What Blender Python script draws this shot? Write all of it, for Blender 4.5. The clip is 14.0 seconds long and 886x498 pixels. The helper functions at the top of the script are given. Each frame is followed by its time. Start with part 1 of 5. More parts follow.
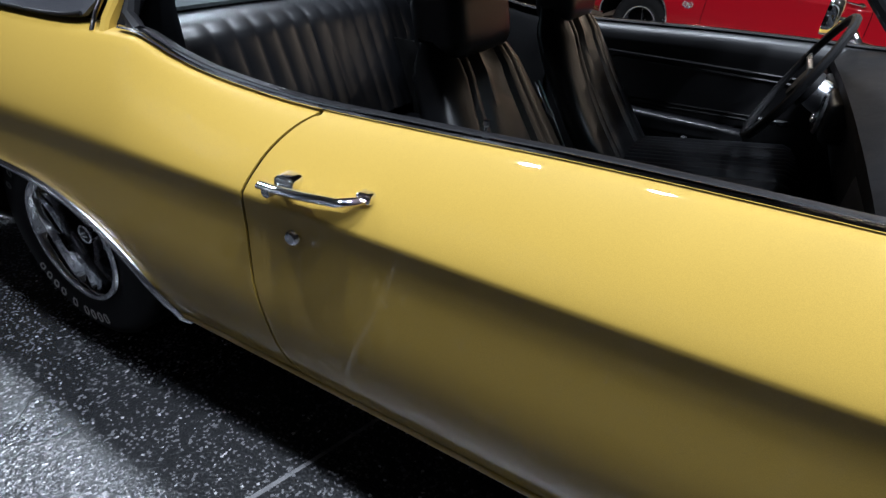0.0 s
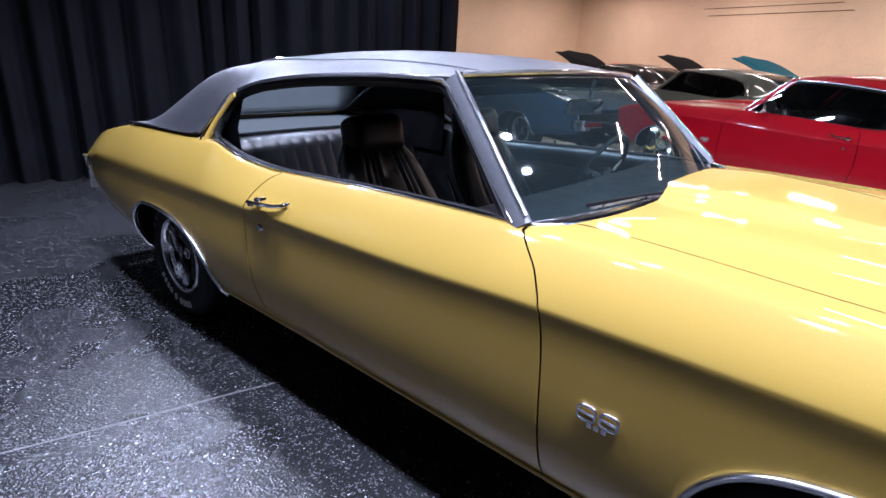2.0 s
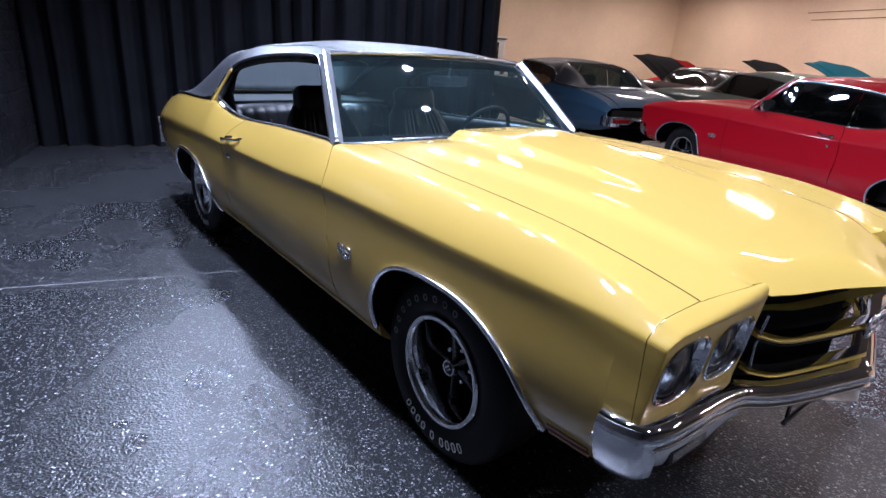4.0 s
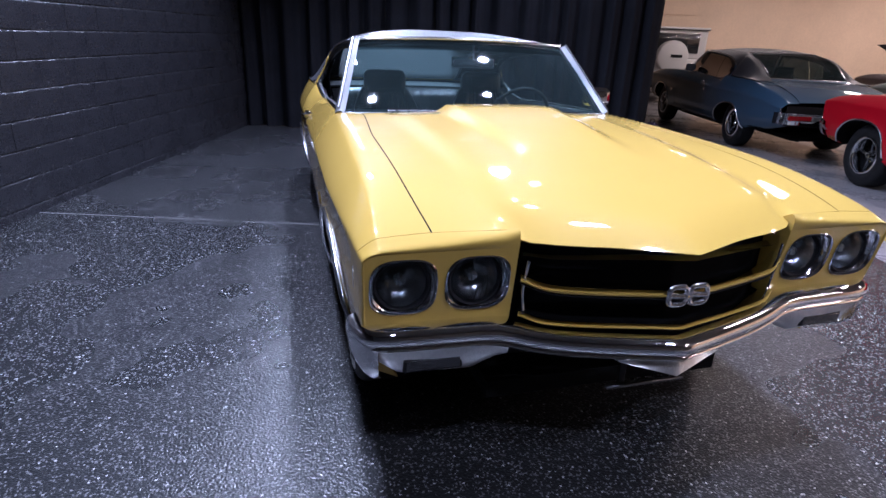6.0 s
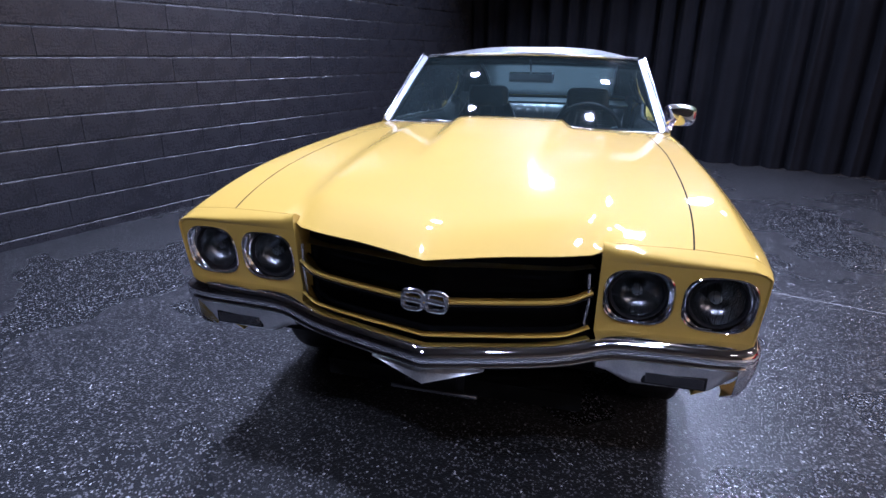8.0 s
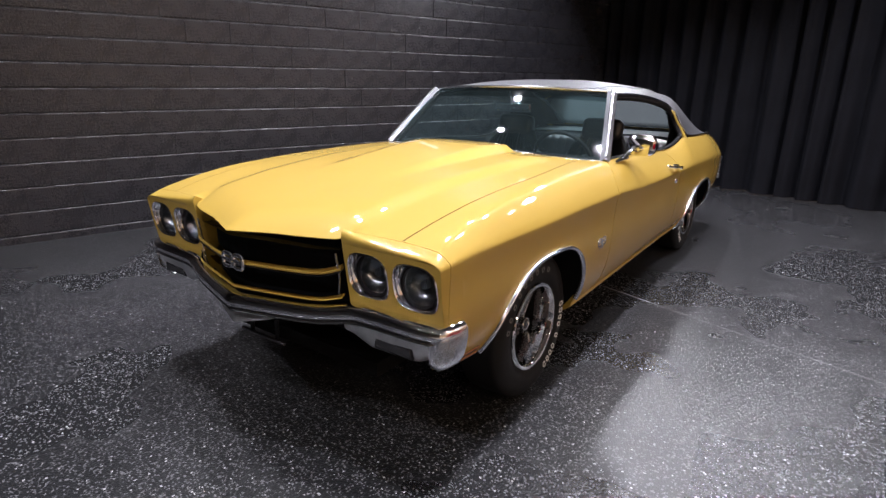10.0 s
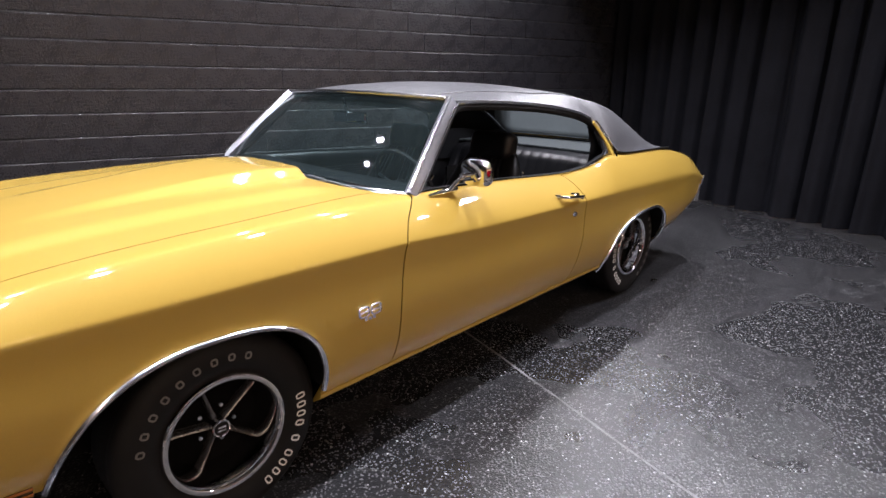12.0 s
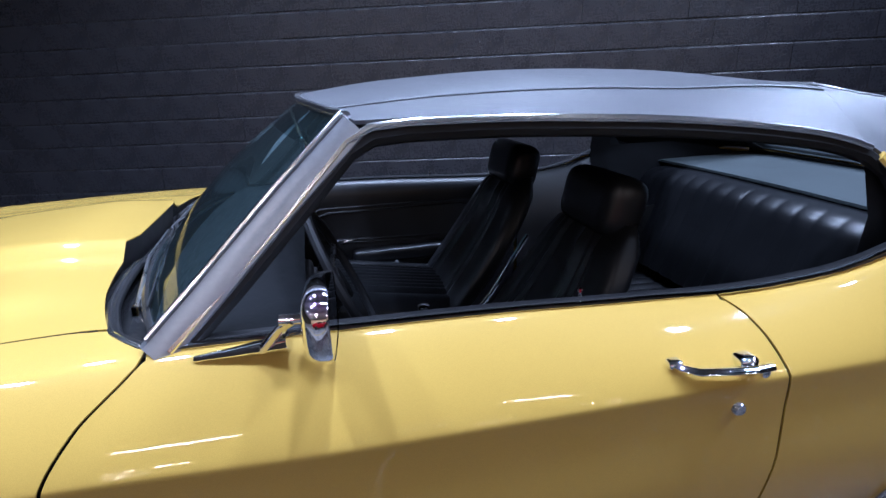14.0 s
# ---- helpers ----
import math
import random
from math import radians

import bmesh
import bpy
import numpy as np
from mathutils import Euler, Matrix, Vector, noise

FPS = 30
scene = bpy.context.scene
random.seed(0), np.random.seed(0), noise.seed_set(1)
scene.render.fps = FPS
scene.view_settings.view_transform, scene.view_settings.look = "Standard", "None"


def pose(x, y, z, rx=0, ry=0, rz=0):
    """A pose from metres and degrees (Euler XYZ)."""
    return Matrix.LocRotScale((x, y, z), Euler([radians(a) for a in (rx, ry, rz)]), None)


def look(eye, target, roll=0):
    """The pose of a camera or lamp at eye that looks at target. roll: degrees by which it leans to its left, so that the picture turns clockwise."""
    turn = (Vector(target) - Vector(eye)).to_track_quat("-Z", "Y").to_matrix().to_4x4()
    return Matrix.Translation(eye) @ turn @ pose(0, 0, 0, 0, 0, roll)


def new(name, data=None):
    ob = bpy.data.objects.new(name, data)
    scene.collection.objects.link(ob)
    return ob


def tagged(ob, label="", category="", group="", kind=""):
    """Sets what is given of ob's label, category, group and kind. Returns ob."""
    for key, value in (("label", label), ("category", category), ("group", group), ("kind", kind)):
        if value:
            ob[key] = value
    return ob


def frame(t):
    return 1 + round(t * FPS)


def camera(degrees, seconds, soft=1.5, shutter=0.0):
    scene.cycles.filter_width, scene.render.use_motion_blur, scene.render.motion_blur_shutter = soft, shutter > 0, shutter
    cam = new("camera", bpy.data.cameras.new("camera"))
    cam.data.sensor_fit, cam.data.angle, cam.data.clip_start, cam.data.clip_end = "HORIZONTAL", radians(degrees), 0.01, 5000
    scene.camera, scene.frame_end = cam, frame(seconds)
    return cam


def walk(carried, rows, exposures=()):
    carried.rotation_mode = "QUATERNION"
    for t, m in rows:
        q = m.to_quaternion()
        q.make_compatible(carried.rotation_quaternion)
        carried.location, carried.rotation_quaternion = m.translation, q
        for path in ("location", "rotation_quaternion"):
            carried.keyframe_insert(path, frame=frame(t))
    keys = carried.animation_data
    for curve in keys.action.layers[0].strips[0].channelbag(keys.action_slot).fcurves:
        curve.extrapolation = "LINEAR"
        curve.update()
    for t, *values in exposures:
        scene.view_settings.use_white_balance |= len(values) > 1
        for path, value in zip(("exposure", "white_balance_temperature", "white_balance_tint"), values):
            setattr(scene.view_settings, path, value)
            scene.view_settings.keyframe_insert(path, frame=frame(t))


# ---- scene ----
cam = camera(77.0, 14.0)
PATH = [
    (0, (0.137, -1.487, 1.232), (-0.627, 0.037, 0.187), 5.2),
    (0.5, (0.376, -1.582, 1.288), (-0.631, -0.111, 0.383), 4.3),
    (1, (0.616, -1.745, 1.323), (-0.524, -0.301, 0.538), 3.3),
    (1.5, (0.986, -1.809, 1.347), (-0.214, -0.378, 0.63), 2.8),
    (2, (1.318, -1.925, 1.365), (0.096, -0.486, 0.704), 3.0),
    (2.5, (1.659, -2.016, 1.372), (0.394, -0.61, 0.721), 3.0),
    (3, (2.022, -1.983, 1.379), (0.704, -0.631, 0.718), 3.3),
    (3.5, (2.367, -1.988, 1.369), (0.992, -0.704, 0.69), 3.6),
    (4, (2.693, -1.838, 1.353), (1.224, -0.658, 0.683), 3.8),
    (4.2, (2.799, -1.774, 1.355), (1.3, -0.634, 0.683), 3.9),
    (6.5, (3.536, -0.688, 1.331), (1.687, -0.404, 0.625), 1.6),
    (7, (3.573, -0.309, 1.339), (1.698, -0.277, 0.645), 1.0),
    (7.5, (3.674, 0.021, 1.339), (1.808, -0.199, 0.655), 0.9),
    (8, (3.641, 0.383, 1.338), (1.816, -0.087, 0.669), 0.8),
    (8.2, (3.624, 0.525, 1.35), (1.825, -0.039, 0.683), 0.8),
    (10.3, (3.414, 1.955, 1.373), (1.899, 0.781, 0.804), -0.1),
    (10.5, (3.311, 2.057, 1.392), (1.814, 0.857, 0.828), -0.5),
    (11, (2.969, 2.241, 1.406), (1.469, 1.044, 0.842), 0.0),
    (11.5, (2.543, 2.266, 1.398), (1.066, 1.048, 0.819), 0.6),
    (12, (2.051, 2.303, 1.399), (0.658, 0.994, 0.809), 0.6),
    (12.5, (1.579, 2.206, 1.388), (0.318, 0.768, 0.802), -0.1),
    (13, (1.094, 2.104, 1.391), (0.019, 0.516, 0.824), -1.3),
    (13.5, (0.651, 1.942, 1.401), (-0.161, 0.204, 0.833), -2.0),
    (14, (0.29, 1.666, 1.385), (-0.117, -0.193, 0.77), -2.6),
]
walk(cam, [(t, look(eye, target, roll)) for t, eye, target, roll in PATH], exposures=[(0, -0.08, 6000, 12), (1.5, 0.10, 5650, 27), (4, 0.08, 5300, 23), (6.5, 0.02, 5250, 29), (8.2, 0.04, 5250, 29), (10.3, 0.03, 6700, 21), (12.5, 0.01, 6650, 23), (13.2, -0.01, 5950, 24), (14, -0.12, 4950, 19)])

scene.world = bpy.data.worlds.new("world")
scene.world.use_nodes = True
scene.world.node_tree.nodes["Background"].inputs["Color"].default_value = (0.9, 0.95, 1.0, 1)
scene.world.node_tree.nodes["Background"].inputs["Strength"].default_value = 0.006
scene.view_settings.exposure = 0.0

# ---- the room's own axes: u along the block wall, v from it into the hall ----
TURN = radians(16.7)
CO, SI = math.cos(TURN), math.sin(TURN)
CEIL = 4.3


def room(u, v, z=0.0):
    return Vector((u * CO + v * SI, -u * SI + v * CO, z))


ROOM = Matrix.Rotation(-TURN, 4, "Z")


# ---- lamps ----
def lamp(name, where, power, size, colour, aim=None, spread=180):
    data = bpy.data.lights.new(name, "AREA")
    data.shape, data.size, data.energy, data.color, data.spread = "DISK", size, power, colour, radians(spread)
    ob = new(name, data)
    ob.matrix_world = look(where, aim or (where[0] + 0.001, where[1], 0))
    return ob


COOL = (0.88, 0.94, 1.0)
WARM = (1.0, 0.80, 0.58)
# overhead spots; the last is an added fill for the curtain and the floor by it
SPOTS_AND_FILL = [(-1.3, -1.2, 42), (-0.3, -1.2, 42), (-1.2, 1.08, 40), (-0.2, 1.08, 40), (1.1, -1.3, 48), (1.95, -1.35, 47), (1.2, 1.08, 40), (2.1, 1.10, 40), (4.6, -0.9, 36), (4.6, 1.2, 36), (-2.9, 2.3, 24)]
for x, y, power in SPOTS_AND_FILL:
    lamp("spot_fill_light", (x, y, 3.9), power, 0.17, COOL, spread=125)
# two aimed forward over the car from the curtain's side
lamp("spot_fill_light", (-3.8, -0.2, 3.8), 94, 0.3, COOL, (-1.2, -0.6, 0), 140)
lamp("spot_fill_light", (-3.4, 1.9, 3.8), 50, 0.3, COOL, (-1.0, 1.4, 0), 140)


def strip(u, v, long, power):
    """A fluorescent fitting along the hall."""
    ob = lamp("strip_light", room(u, v, CEIL - 0.12), power, 1.0, WARM)
    ob.data.shape, ob.data.size, ob.data.size_y = "RECTANGLE", long, 0.08
    ob.matrix_world = Matrix.Translation(room(u, v, CEIL - 0.12)) @ Matrix.Rotation(-TURN, 4, "Z")


for v, power in ((5.6, 38), (9.5, 75), (14.2, 150)):
    for u in (-13.5, -9.0, -4.5, 0.0, 4.5):
        strip(u, v, 1.25, power)


# ---- materials ----
def material(name):
    mat = bpy.data.materials.new(name)
    mat.use_nodes = True
    tree = mat.node_tree
    return mat, tree, tree.nodes["Principled BSDF"]


def noise_node(tree, scale, detail=4, rough=0.6, stretch=None, obj=True):
    coord = tree.nodes.new("ShaderNodeTexCoord")
    tex = tree.nodes.new("ShaderNodeTexNoise")
    tex.inputs["Scale"].default_value, tex.inputs["Detail"].default_value, tex.inputs["Roughness"].default_value = scale, detail, rough
    src = coord.outputs["Object"]
    if stretch:
        mapping = tree.nodes.new("ShaderNodeMapping")
        mapping.inputs["Scale"].default_value = stretch
        tree.links.new(src, mapping.inputs["Vector"])
        src = mapping.outputs["Vector"]
    tree.links.new(src, tex.inputs["Vector"])
    return tex


def ramp(tree, src, stops):
    node = tree.nodes.new("ShaderNodeValToRGB")
    while len(node.color_ramp.elements) < len(stops):
        node.color_ramp.elements.new(0.5)
    for el, (at, col) in zip(node.color_ramp.elements, stops):
        el.position, el.color = at, (*col, 1) if len(col) == 3 else col
    tree.links.new(src, node.inputs["Fac"])
    return node


def bump(tree, bsdf, src, strength, distance, after=None):
    node = tree.nodes.new("ShaderNodeBump")
    node.inputs["Strength"].default_value, node.inputs["Distance"].default_value = strength, distance
    tree.links.new(src, node.inputs["Height"])
    if after:
        tree.links.new(after.outputs["Normal"], node.inputs["Normal"])
    tree.links.new(node.outputs["Normal"], bsdf.inputs["Normal"])
    return node


def simple(name, colour, rough, metal=0.0, vary=0.25, scale=6.0, grain=None, coat=0.0, spec=0.5):
    """A surface with colour variation at two scales, uneven gloss and, where grain is given, fine relief (scale, strength, distance)."""
    mat, tree, bsdf = material(name)
    big, small = noise_node(tree, scale, 5), noise_node(tree, scale * 17, 3)
    mix = tree.nodes.new("ShaderNodeMath")
    mix.operation = "MULTIPLY_ADD"
    mix.inputs[1].default_value = 0.6
    tree.links.new(big.outputs["Fac"], mix.inputs[0])
    half = tree.nodes.new("ShaderNodeMath")
    half.operation = "MULTIPLY"
    half.inputs[1].default_value = 0.4
    tree.links.new(small.outputs["Fac"], half.inputs[0])
    tree.links.new(half.outputs[0], mix.inputs[2])
    lo, hi = [max(c * (1 - vary), 0) for c in colour], [min(c * (1 + vary), 1) for c in colour]
    tone = ramp(tree, mix.outputs[0], [(0.3, lo), (0.7, hi)])
    tree.links.new(tone.outputs["Color"], bsdf.inputs["Base Color"])
    gloss = ramp(tree, mix.outputs[0], [(0.3, (max(rough * 0.85, 0.0),) * 3), (0.7, (min(rough * 1.15, 1),) * 3)])
    tree.links.new(gloss.outputs["Color"], bsdf.inputs["Roughness"])
    bsdf.inputs["Metallic"].default_value = metal
    bsdf.inputs["Coat Weight"].default_value = coat
    bsdf.inputs["Coat Roughness"].default_value = 0.03
    bsdf.inputs["Specular IOR Level"].default_value = spec
    if grain:
        bump(tree, bsdf, noise_node(tree, grain[0], 3).outputs["Fac"], grain[1], grain[2])
    return mat


def car_paint(name, colour, metal=0.25, coat=1.0):
    """Metallic base under clear coat, with a hint of orange peel."""
    mat, tree, bsdf = material(name)
    flake = noise_node(tree, 900, 1)
    dust = noise_node(tree, 2.5, 5)
    tone = ramp(tree, flake.outputs["Fac"], [(0.35, [c * 0.93 for c in colour]), (0.65, [min(c * 1.06, 1) for c in colour])])
    tree.links.new(tone.outputs["Color"], bsdf.inputs["Base Color"])
    gloss = ramp(tree, dust.outputs["Fac"], [(0.35, (0.46,) * 3), (0.7, (0.55,) * 3)])
    tree.links.new(gloss.outputs["Color"], bsdf.inputs["Roughness"])
    bsdf.inputs["Metallic"].default_value = metal
    bsdf.inputs["Coat Weight"].default_value = coat
    bsdf.inputs["Specular IOR Level"].default_value = 0.1
    film = ramp(tree, dust.outputs["Fac"], [(0.3, (0.02,) * 3), (0.75, (0.06,) * 3)])
    tree.links.new(film.outputs["Color"], bsdf.inputs["Coat Roughness"])
    peel = tree.nodes.new("ShaderNodeBump")
    peel.inputs["Strength"].default_value, peel.inputs["Distance"].default_value = 0.05, 0.0006
    tree.links.new(noise_node(tree, 160, 2).outputs["Fac"], peel.inputs["Height"])
    tree.links.new(peel.outputs["Normal"], bsdf.inputs["Coat Normal"])
    return mat


def glass(name, tint, haze_share=0.05):
    """Thin glazing: clear, tinted, with real reflections and no bending of what lies behind."""
    mat, tree, bsdf = material(name)
    tree.nodes.remove(bsdf)
    out = tree.nodes["Material Output"]
    clear, shine, mix, fres = (tree.nodes.new("ShaderNode" + n) for n in ("BsdfTransparent", "BsdfGlossy", "MixShader", "Fresnel"))
    clear.inputs["Color"].default_value = (*tint, 1)
    shine.inputs["Roughness"].default_value = 0.02
    smear = noise_node(tree, 3, 5)
    tree.links.new(ramp(tree, smear.outputs["Fac"], [(0.35, (0.01,) * 3), (0.75, (0.07,) * 3)]).outputs["Color"], shine.inputs["Roughness"])
    fres.inputs["IOR"].default_value = 1.5
    # teal film: some dust, and the glare on the glass put in as haze
    dust, film, haze = (tree.nodes.new("ShaderNode" + n) for n in ("BsdfTranslucent", "MixShader", "BsdfDiffuse"))
    veil = tree.nodes.new("ShaderNodeMixShader")
    dust.inputs["Color"].default_value = haze.inputs["Color"].default_value = (0.52, 0.78, 0.82, 1)
    tree.links.new(dust.outputs[0], veil.inputs[1])
    tree.links.new(haze.outputs[0], veil.inputs[2])
    tree.links.new(ramp(tree, smear.outputs["Fac"], [(0.3, (haze_share * 0.6,) * 3), (0.75, (haze_share * 1.5,) * 3)]).outputs["Color"], film.inputs["Fac"])
    tree.links.new(clear.outputs[0], film.inputs[1])
    tree.links.new(veil.outputs[0], film.inputs[2])
    for a, b in ((fres.outputs["Fac"], mix.inputs["Fac"]), (film.outputs[0], mix.inputs[1]), (shine.outputs[0], mix.inputs[2]), (mix.outputs[0], out.inputs["Surface"])):
        tree.links.new(a, b)
    return mat


GOLD = car_paint("gold_paint", (0.450, 0.298, 0.056), 0.0)
RED = car_paint("red_paint", (0.42, 0.002, 0.010), 0.0, 0.5)
BLUE = car_paint("slate_blue_paint", (0.035, 0.075, 0.125), 0.1)
SAGE = car_paint("grey_green_paint", (0.13, 0.16, 0.15), 0.3)
MAROON = car_paint("dark_brown_paint", (0.05, 0.035, 0.035), 0.2)
TEAL = car_paint("teal_paint", (0.012, 0.13, 0.19), 0.2)
BLACKP = car_paint("black_paint", (0.012, 0.012, 0.013), 0.0)
WHITEP = car_paint("white_paint", (0.72, 0.71, 0.69), 0.0)
VINYL = simple("black_vinyl", (0.033, 0.034, 0.040), 0.46, vary=0.2, scale=5, grain=(420, 0.5, 0.002), spec=0.75)
PILLAR = simple("dark_satin_pillar", (0.28, 0.29, 0.315), 0.33, 0.65, vary=0.15, scale=5, grain=(700, 0.10, 0.0005))
CHROME = simple("chrome", (0.86, 0.87, 0.89), 0.04, 1.0, vary=0.04, scale=9)
BRIGHT = simple("bright_anodised_trim", (0.80, 0.81, 0.84), 0.2, 1.0, vary=0.08, scale=14)
STEEL = simple("brushed_steel", (0.55, 0.56, 0.58), 0.28, 1.0, vary=0.15, scale=12)
MOTTLED_METAL = simple("mottled_bright_metal", (0.80, 0.82, 0.85), 0.38, 1.0, vary=0.3, scale=14, grain=(60, 0.5, 0.004))
GUNMETAL = simple("gunmetal", (0.10, 0.10, 0.105), 0.35, 0.9, vary=0.2, scale=20)
RUBBER = simple("tyre_rubber", (0.0105, 0.0105, 0.011), 0.58, vary=0.3, scale=14, grain=(260, 0.25, 0.001), spec=0.18)
SPOKE = simple("dark_spoke_metal", (0.20, 0.20, 0.21), 0.26, 0.9, vary=0.15, scale=14)
SEAL = simple("black_seal", (0.008, 0.008, 0.009), 0.55, vary=0.2, scale=20, spec=0.2)
CAVITY = simple("undercoat", (0.006, 0.006, 0.006), 0.9, vary=0.4, scale=8, grain=(90, 0.4, 0.003), spec=0.08)
GRILLE = simple("black_grille", (0.003, 0.003, 0.0033), 0.9, vary=0.2, scale=20, spec=0.05)
LEATHER = simple("black_leatherette", (0.0058, 0.0061, 0.0072), 0.34, vary=0.2, scale=7, grain=(330, 0.02, 0.0006), spec=0.32)
SHELF = simple("grey_shelf_board", (0.034, 0.041, 0.043), 0.8, vary=0.2, scale=9, grain=(300, 0.3, 0.001), spec=0.15)
DASH = simple("padded_dash_vinyl", (0.0045, 0.005, 0.006), 0.7, vary=0.2, scale=9, grain=(300, 0.3, 0.001), spec=0.12)
TRIM = simple("black_trim", (0.007, 0.007, 0.008), 0.40, vary=0.2, scale=9, grain=(300, 0.05, 0.001), spec=0.5)
CARPET = simple("black_carpet", (0.010, 0.010, 0.011), 0.95, vary=0.4, scale=30, grain=(500, 0.8, 0.004))
MATTBLACK = simple("matt_black_paint", (0.006, 0.006, 0.007), 0.9, vary=0.3, scale=5, spec=0.03)
MATTTEAL = simple("dull_teal_paint", (0.004, 0.085, 0.13), 0.7, vary=0.2, scale=5, spec=0.05)
MATTRED = simple("dull_red_paint", (0.14, 0.004, 0.006), 0.7, vary=0.2, scale=5, spec=0.05)
GREY_LETTER = simple("grey_lettering", (0.15, 0.15, 0.145), 0.7, vary=0.3, scale=30)
LETTER = simple("white_lettering", (0.8, 0.8, 0.78), 0.6, vary=0.1, scale=30)
AMBER = simple("amber_lens", (0.35, 0.13, 0.03), 0.15, vary=0.2, scale=40, coat=1.0)
REDLENS = simple("red_lens", (0.30, 0.01, 0.012), 0.12, vary=0.2, scale=40, coat=1.0)
SILVER = simple("silvered_reflector", (0.30, 0.31, 0.32), 0.20, 1.0, vary=0.1, scale=30, grain=(90, 0.3, 0.003))
SMOKED = simple("smoked_lens", (0.02, 0.02, 0.022), 0.15, vary=0.2, scale=40, coat=1.0)
SCREEN = glass("tinted_windscreen", (0.55, 0.76, 0.77), 0.028)
BACKLIGHT = glass("tinted_rear_glass", (0.62, 0.76, 0.76), 0.040)
DARKGLASS = glass("dark_side_glass", (0.06, 0.065, 0.065), 0.004)
SHADE = glass("shade_band_glass", (0.20, 0.33, 0.35), 0.018)
LENS = glass("headlight_glass", (0.80, 0.84, 0.85), 0.003)


# ---- building helpers ----
def curve(*keys):
    """A smooth function through (place, value) keys that doesn't overshoot."""
    xs, ys = np.array(sorted(keys), float).T
    h, d = np.diff(xs), np.diff(ys) / np.diff(xs)
    m = np.zeros(len(xs))
    m[0], m[-1] = d[0], d[-1]
    for i in range(1, len(xs) - 1):
        if d[i - 1] * d[i] > 0:
            w1, w2 = 2 * h[i] + h[i - 1], h[i] + 2 * h[i - 1]
            m[i] = (w1 + w2) / (w1 / d[i - 1] + w2 / d[i])

    def value(x):
        x = min(max(x, xs[0]), xs[-1])
        i = min(max(int(np.searchsorted(xs, x)) - 1, 0), len(xs) - 2)
        t = (x - xs[i]) / h[i]
        return float((1 + 2 * t) * (1 - t) ** 2 * ys[i] + t * (1 - t) ** 2 * h[i] * m[i] + t * t * (3 - 2 * t) * ys[i + 1] - t * t * (1 - t) * h[i] * m[i + 1])

    return value


def smooth(a, b, x):
    t = min(max((x - a) / (b - a), 0), 1)
    return t * t * (3 - 2 * t)


def grid(rows, flip=False, wrap=False):
    """A bmesh of quads over rows of points; wrap joins the last row to the first."""
    bm = bmesh.new()
    vs = [[bm.verts.new(p) for p in row] for row in rows]
    n = len(vs)
    for i in range(n if wrap else n - 1):
        a, b = vs[i], vs[(i + 1) % n]
        for j in range(len(a) - 1):
            q = [a[j], a[j + 1], b[j + 1], b[j]]
            if flip:
                q.reverse()
            try:
                bm.faces.new(q)
            except ValueError:
                pass
    bmesh.ops.remove_doubles(bm, verts=bm.verts, dist=1e-5)
    return bm


def thicken(bm, t):
    """Gives a sheet a second skin, t behind it, and closes its rim."""
    bm.normal_update()
    faces, rim = list(bm.faces), [(e.verts[0], e.verts[1], e.link_faces[0]) for e in bm.edges if e.is_boundary and e.link_faces]
    back = {v: bm.verts.new(v.co - v.normal * t) for v in list(bm.verts)}
    for f in faces:
        bm.faces.new([back[v] for v in reversed(f.verts)])
    for a, b, f in rim:
        vs = list(f.verts)
        if vs[(vs.index(a) + 1) % len(vs)] is not b:
            a, b = b, a
        try:
            bm.faces.new([b, a, back[a], back[b]])
        except ValueError:
            pass


def part(name, bm, mat, parent=None, label="", flat=False, thick=0.0, bevel=0.0, sharp=38):
    mesh = bpy.data.meshes.new(name)
    if thick:
        thicken(bm, thick)
    bm.to_mesh(mesh)
    bm.free()
    mesh.materials.append(mat)
    if not flat:
        mesh.polygons.foreach_set("use_smooth", [True] * len(mesh.polygons))
        mesh.set_sharp_from_angle(angle=radians(sharp))
    ob = new(name, mesh)
    if parent:
        ob.parent = parent
    if label:
        ob["label"] = label
    if bevel:
        mod = ob.modifiers.new("bevel", "BEVEL")
        mod.width, mod.segments, mod.limit_method, mod.angle_limit = bevel, 2, "ANGLE", radians(40)
    return ob


def thing(name, label, category, group="", kind=""):
    return tagged(new(name), label, category, group, kind)


def box(x0, x1, y0, y1, z0, z1, bm=None):
    bm = bm or bmesh.new()
    m = Matrix.Translation(((x0 + x1) / 2, (y0 + y1) / 2, (z0 + z1) / 2)) @ Matrix.Diagonal((abs(x1 - x0), abs(y1 - y0), abs(z1 - z0), 1))
    bmesh.ops.create_cube(bm, size=1, matrix=m)
    return bm


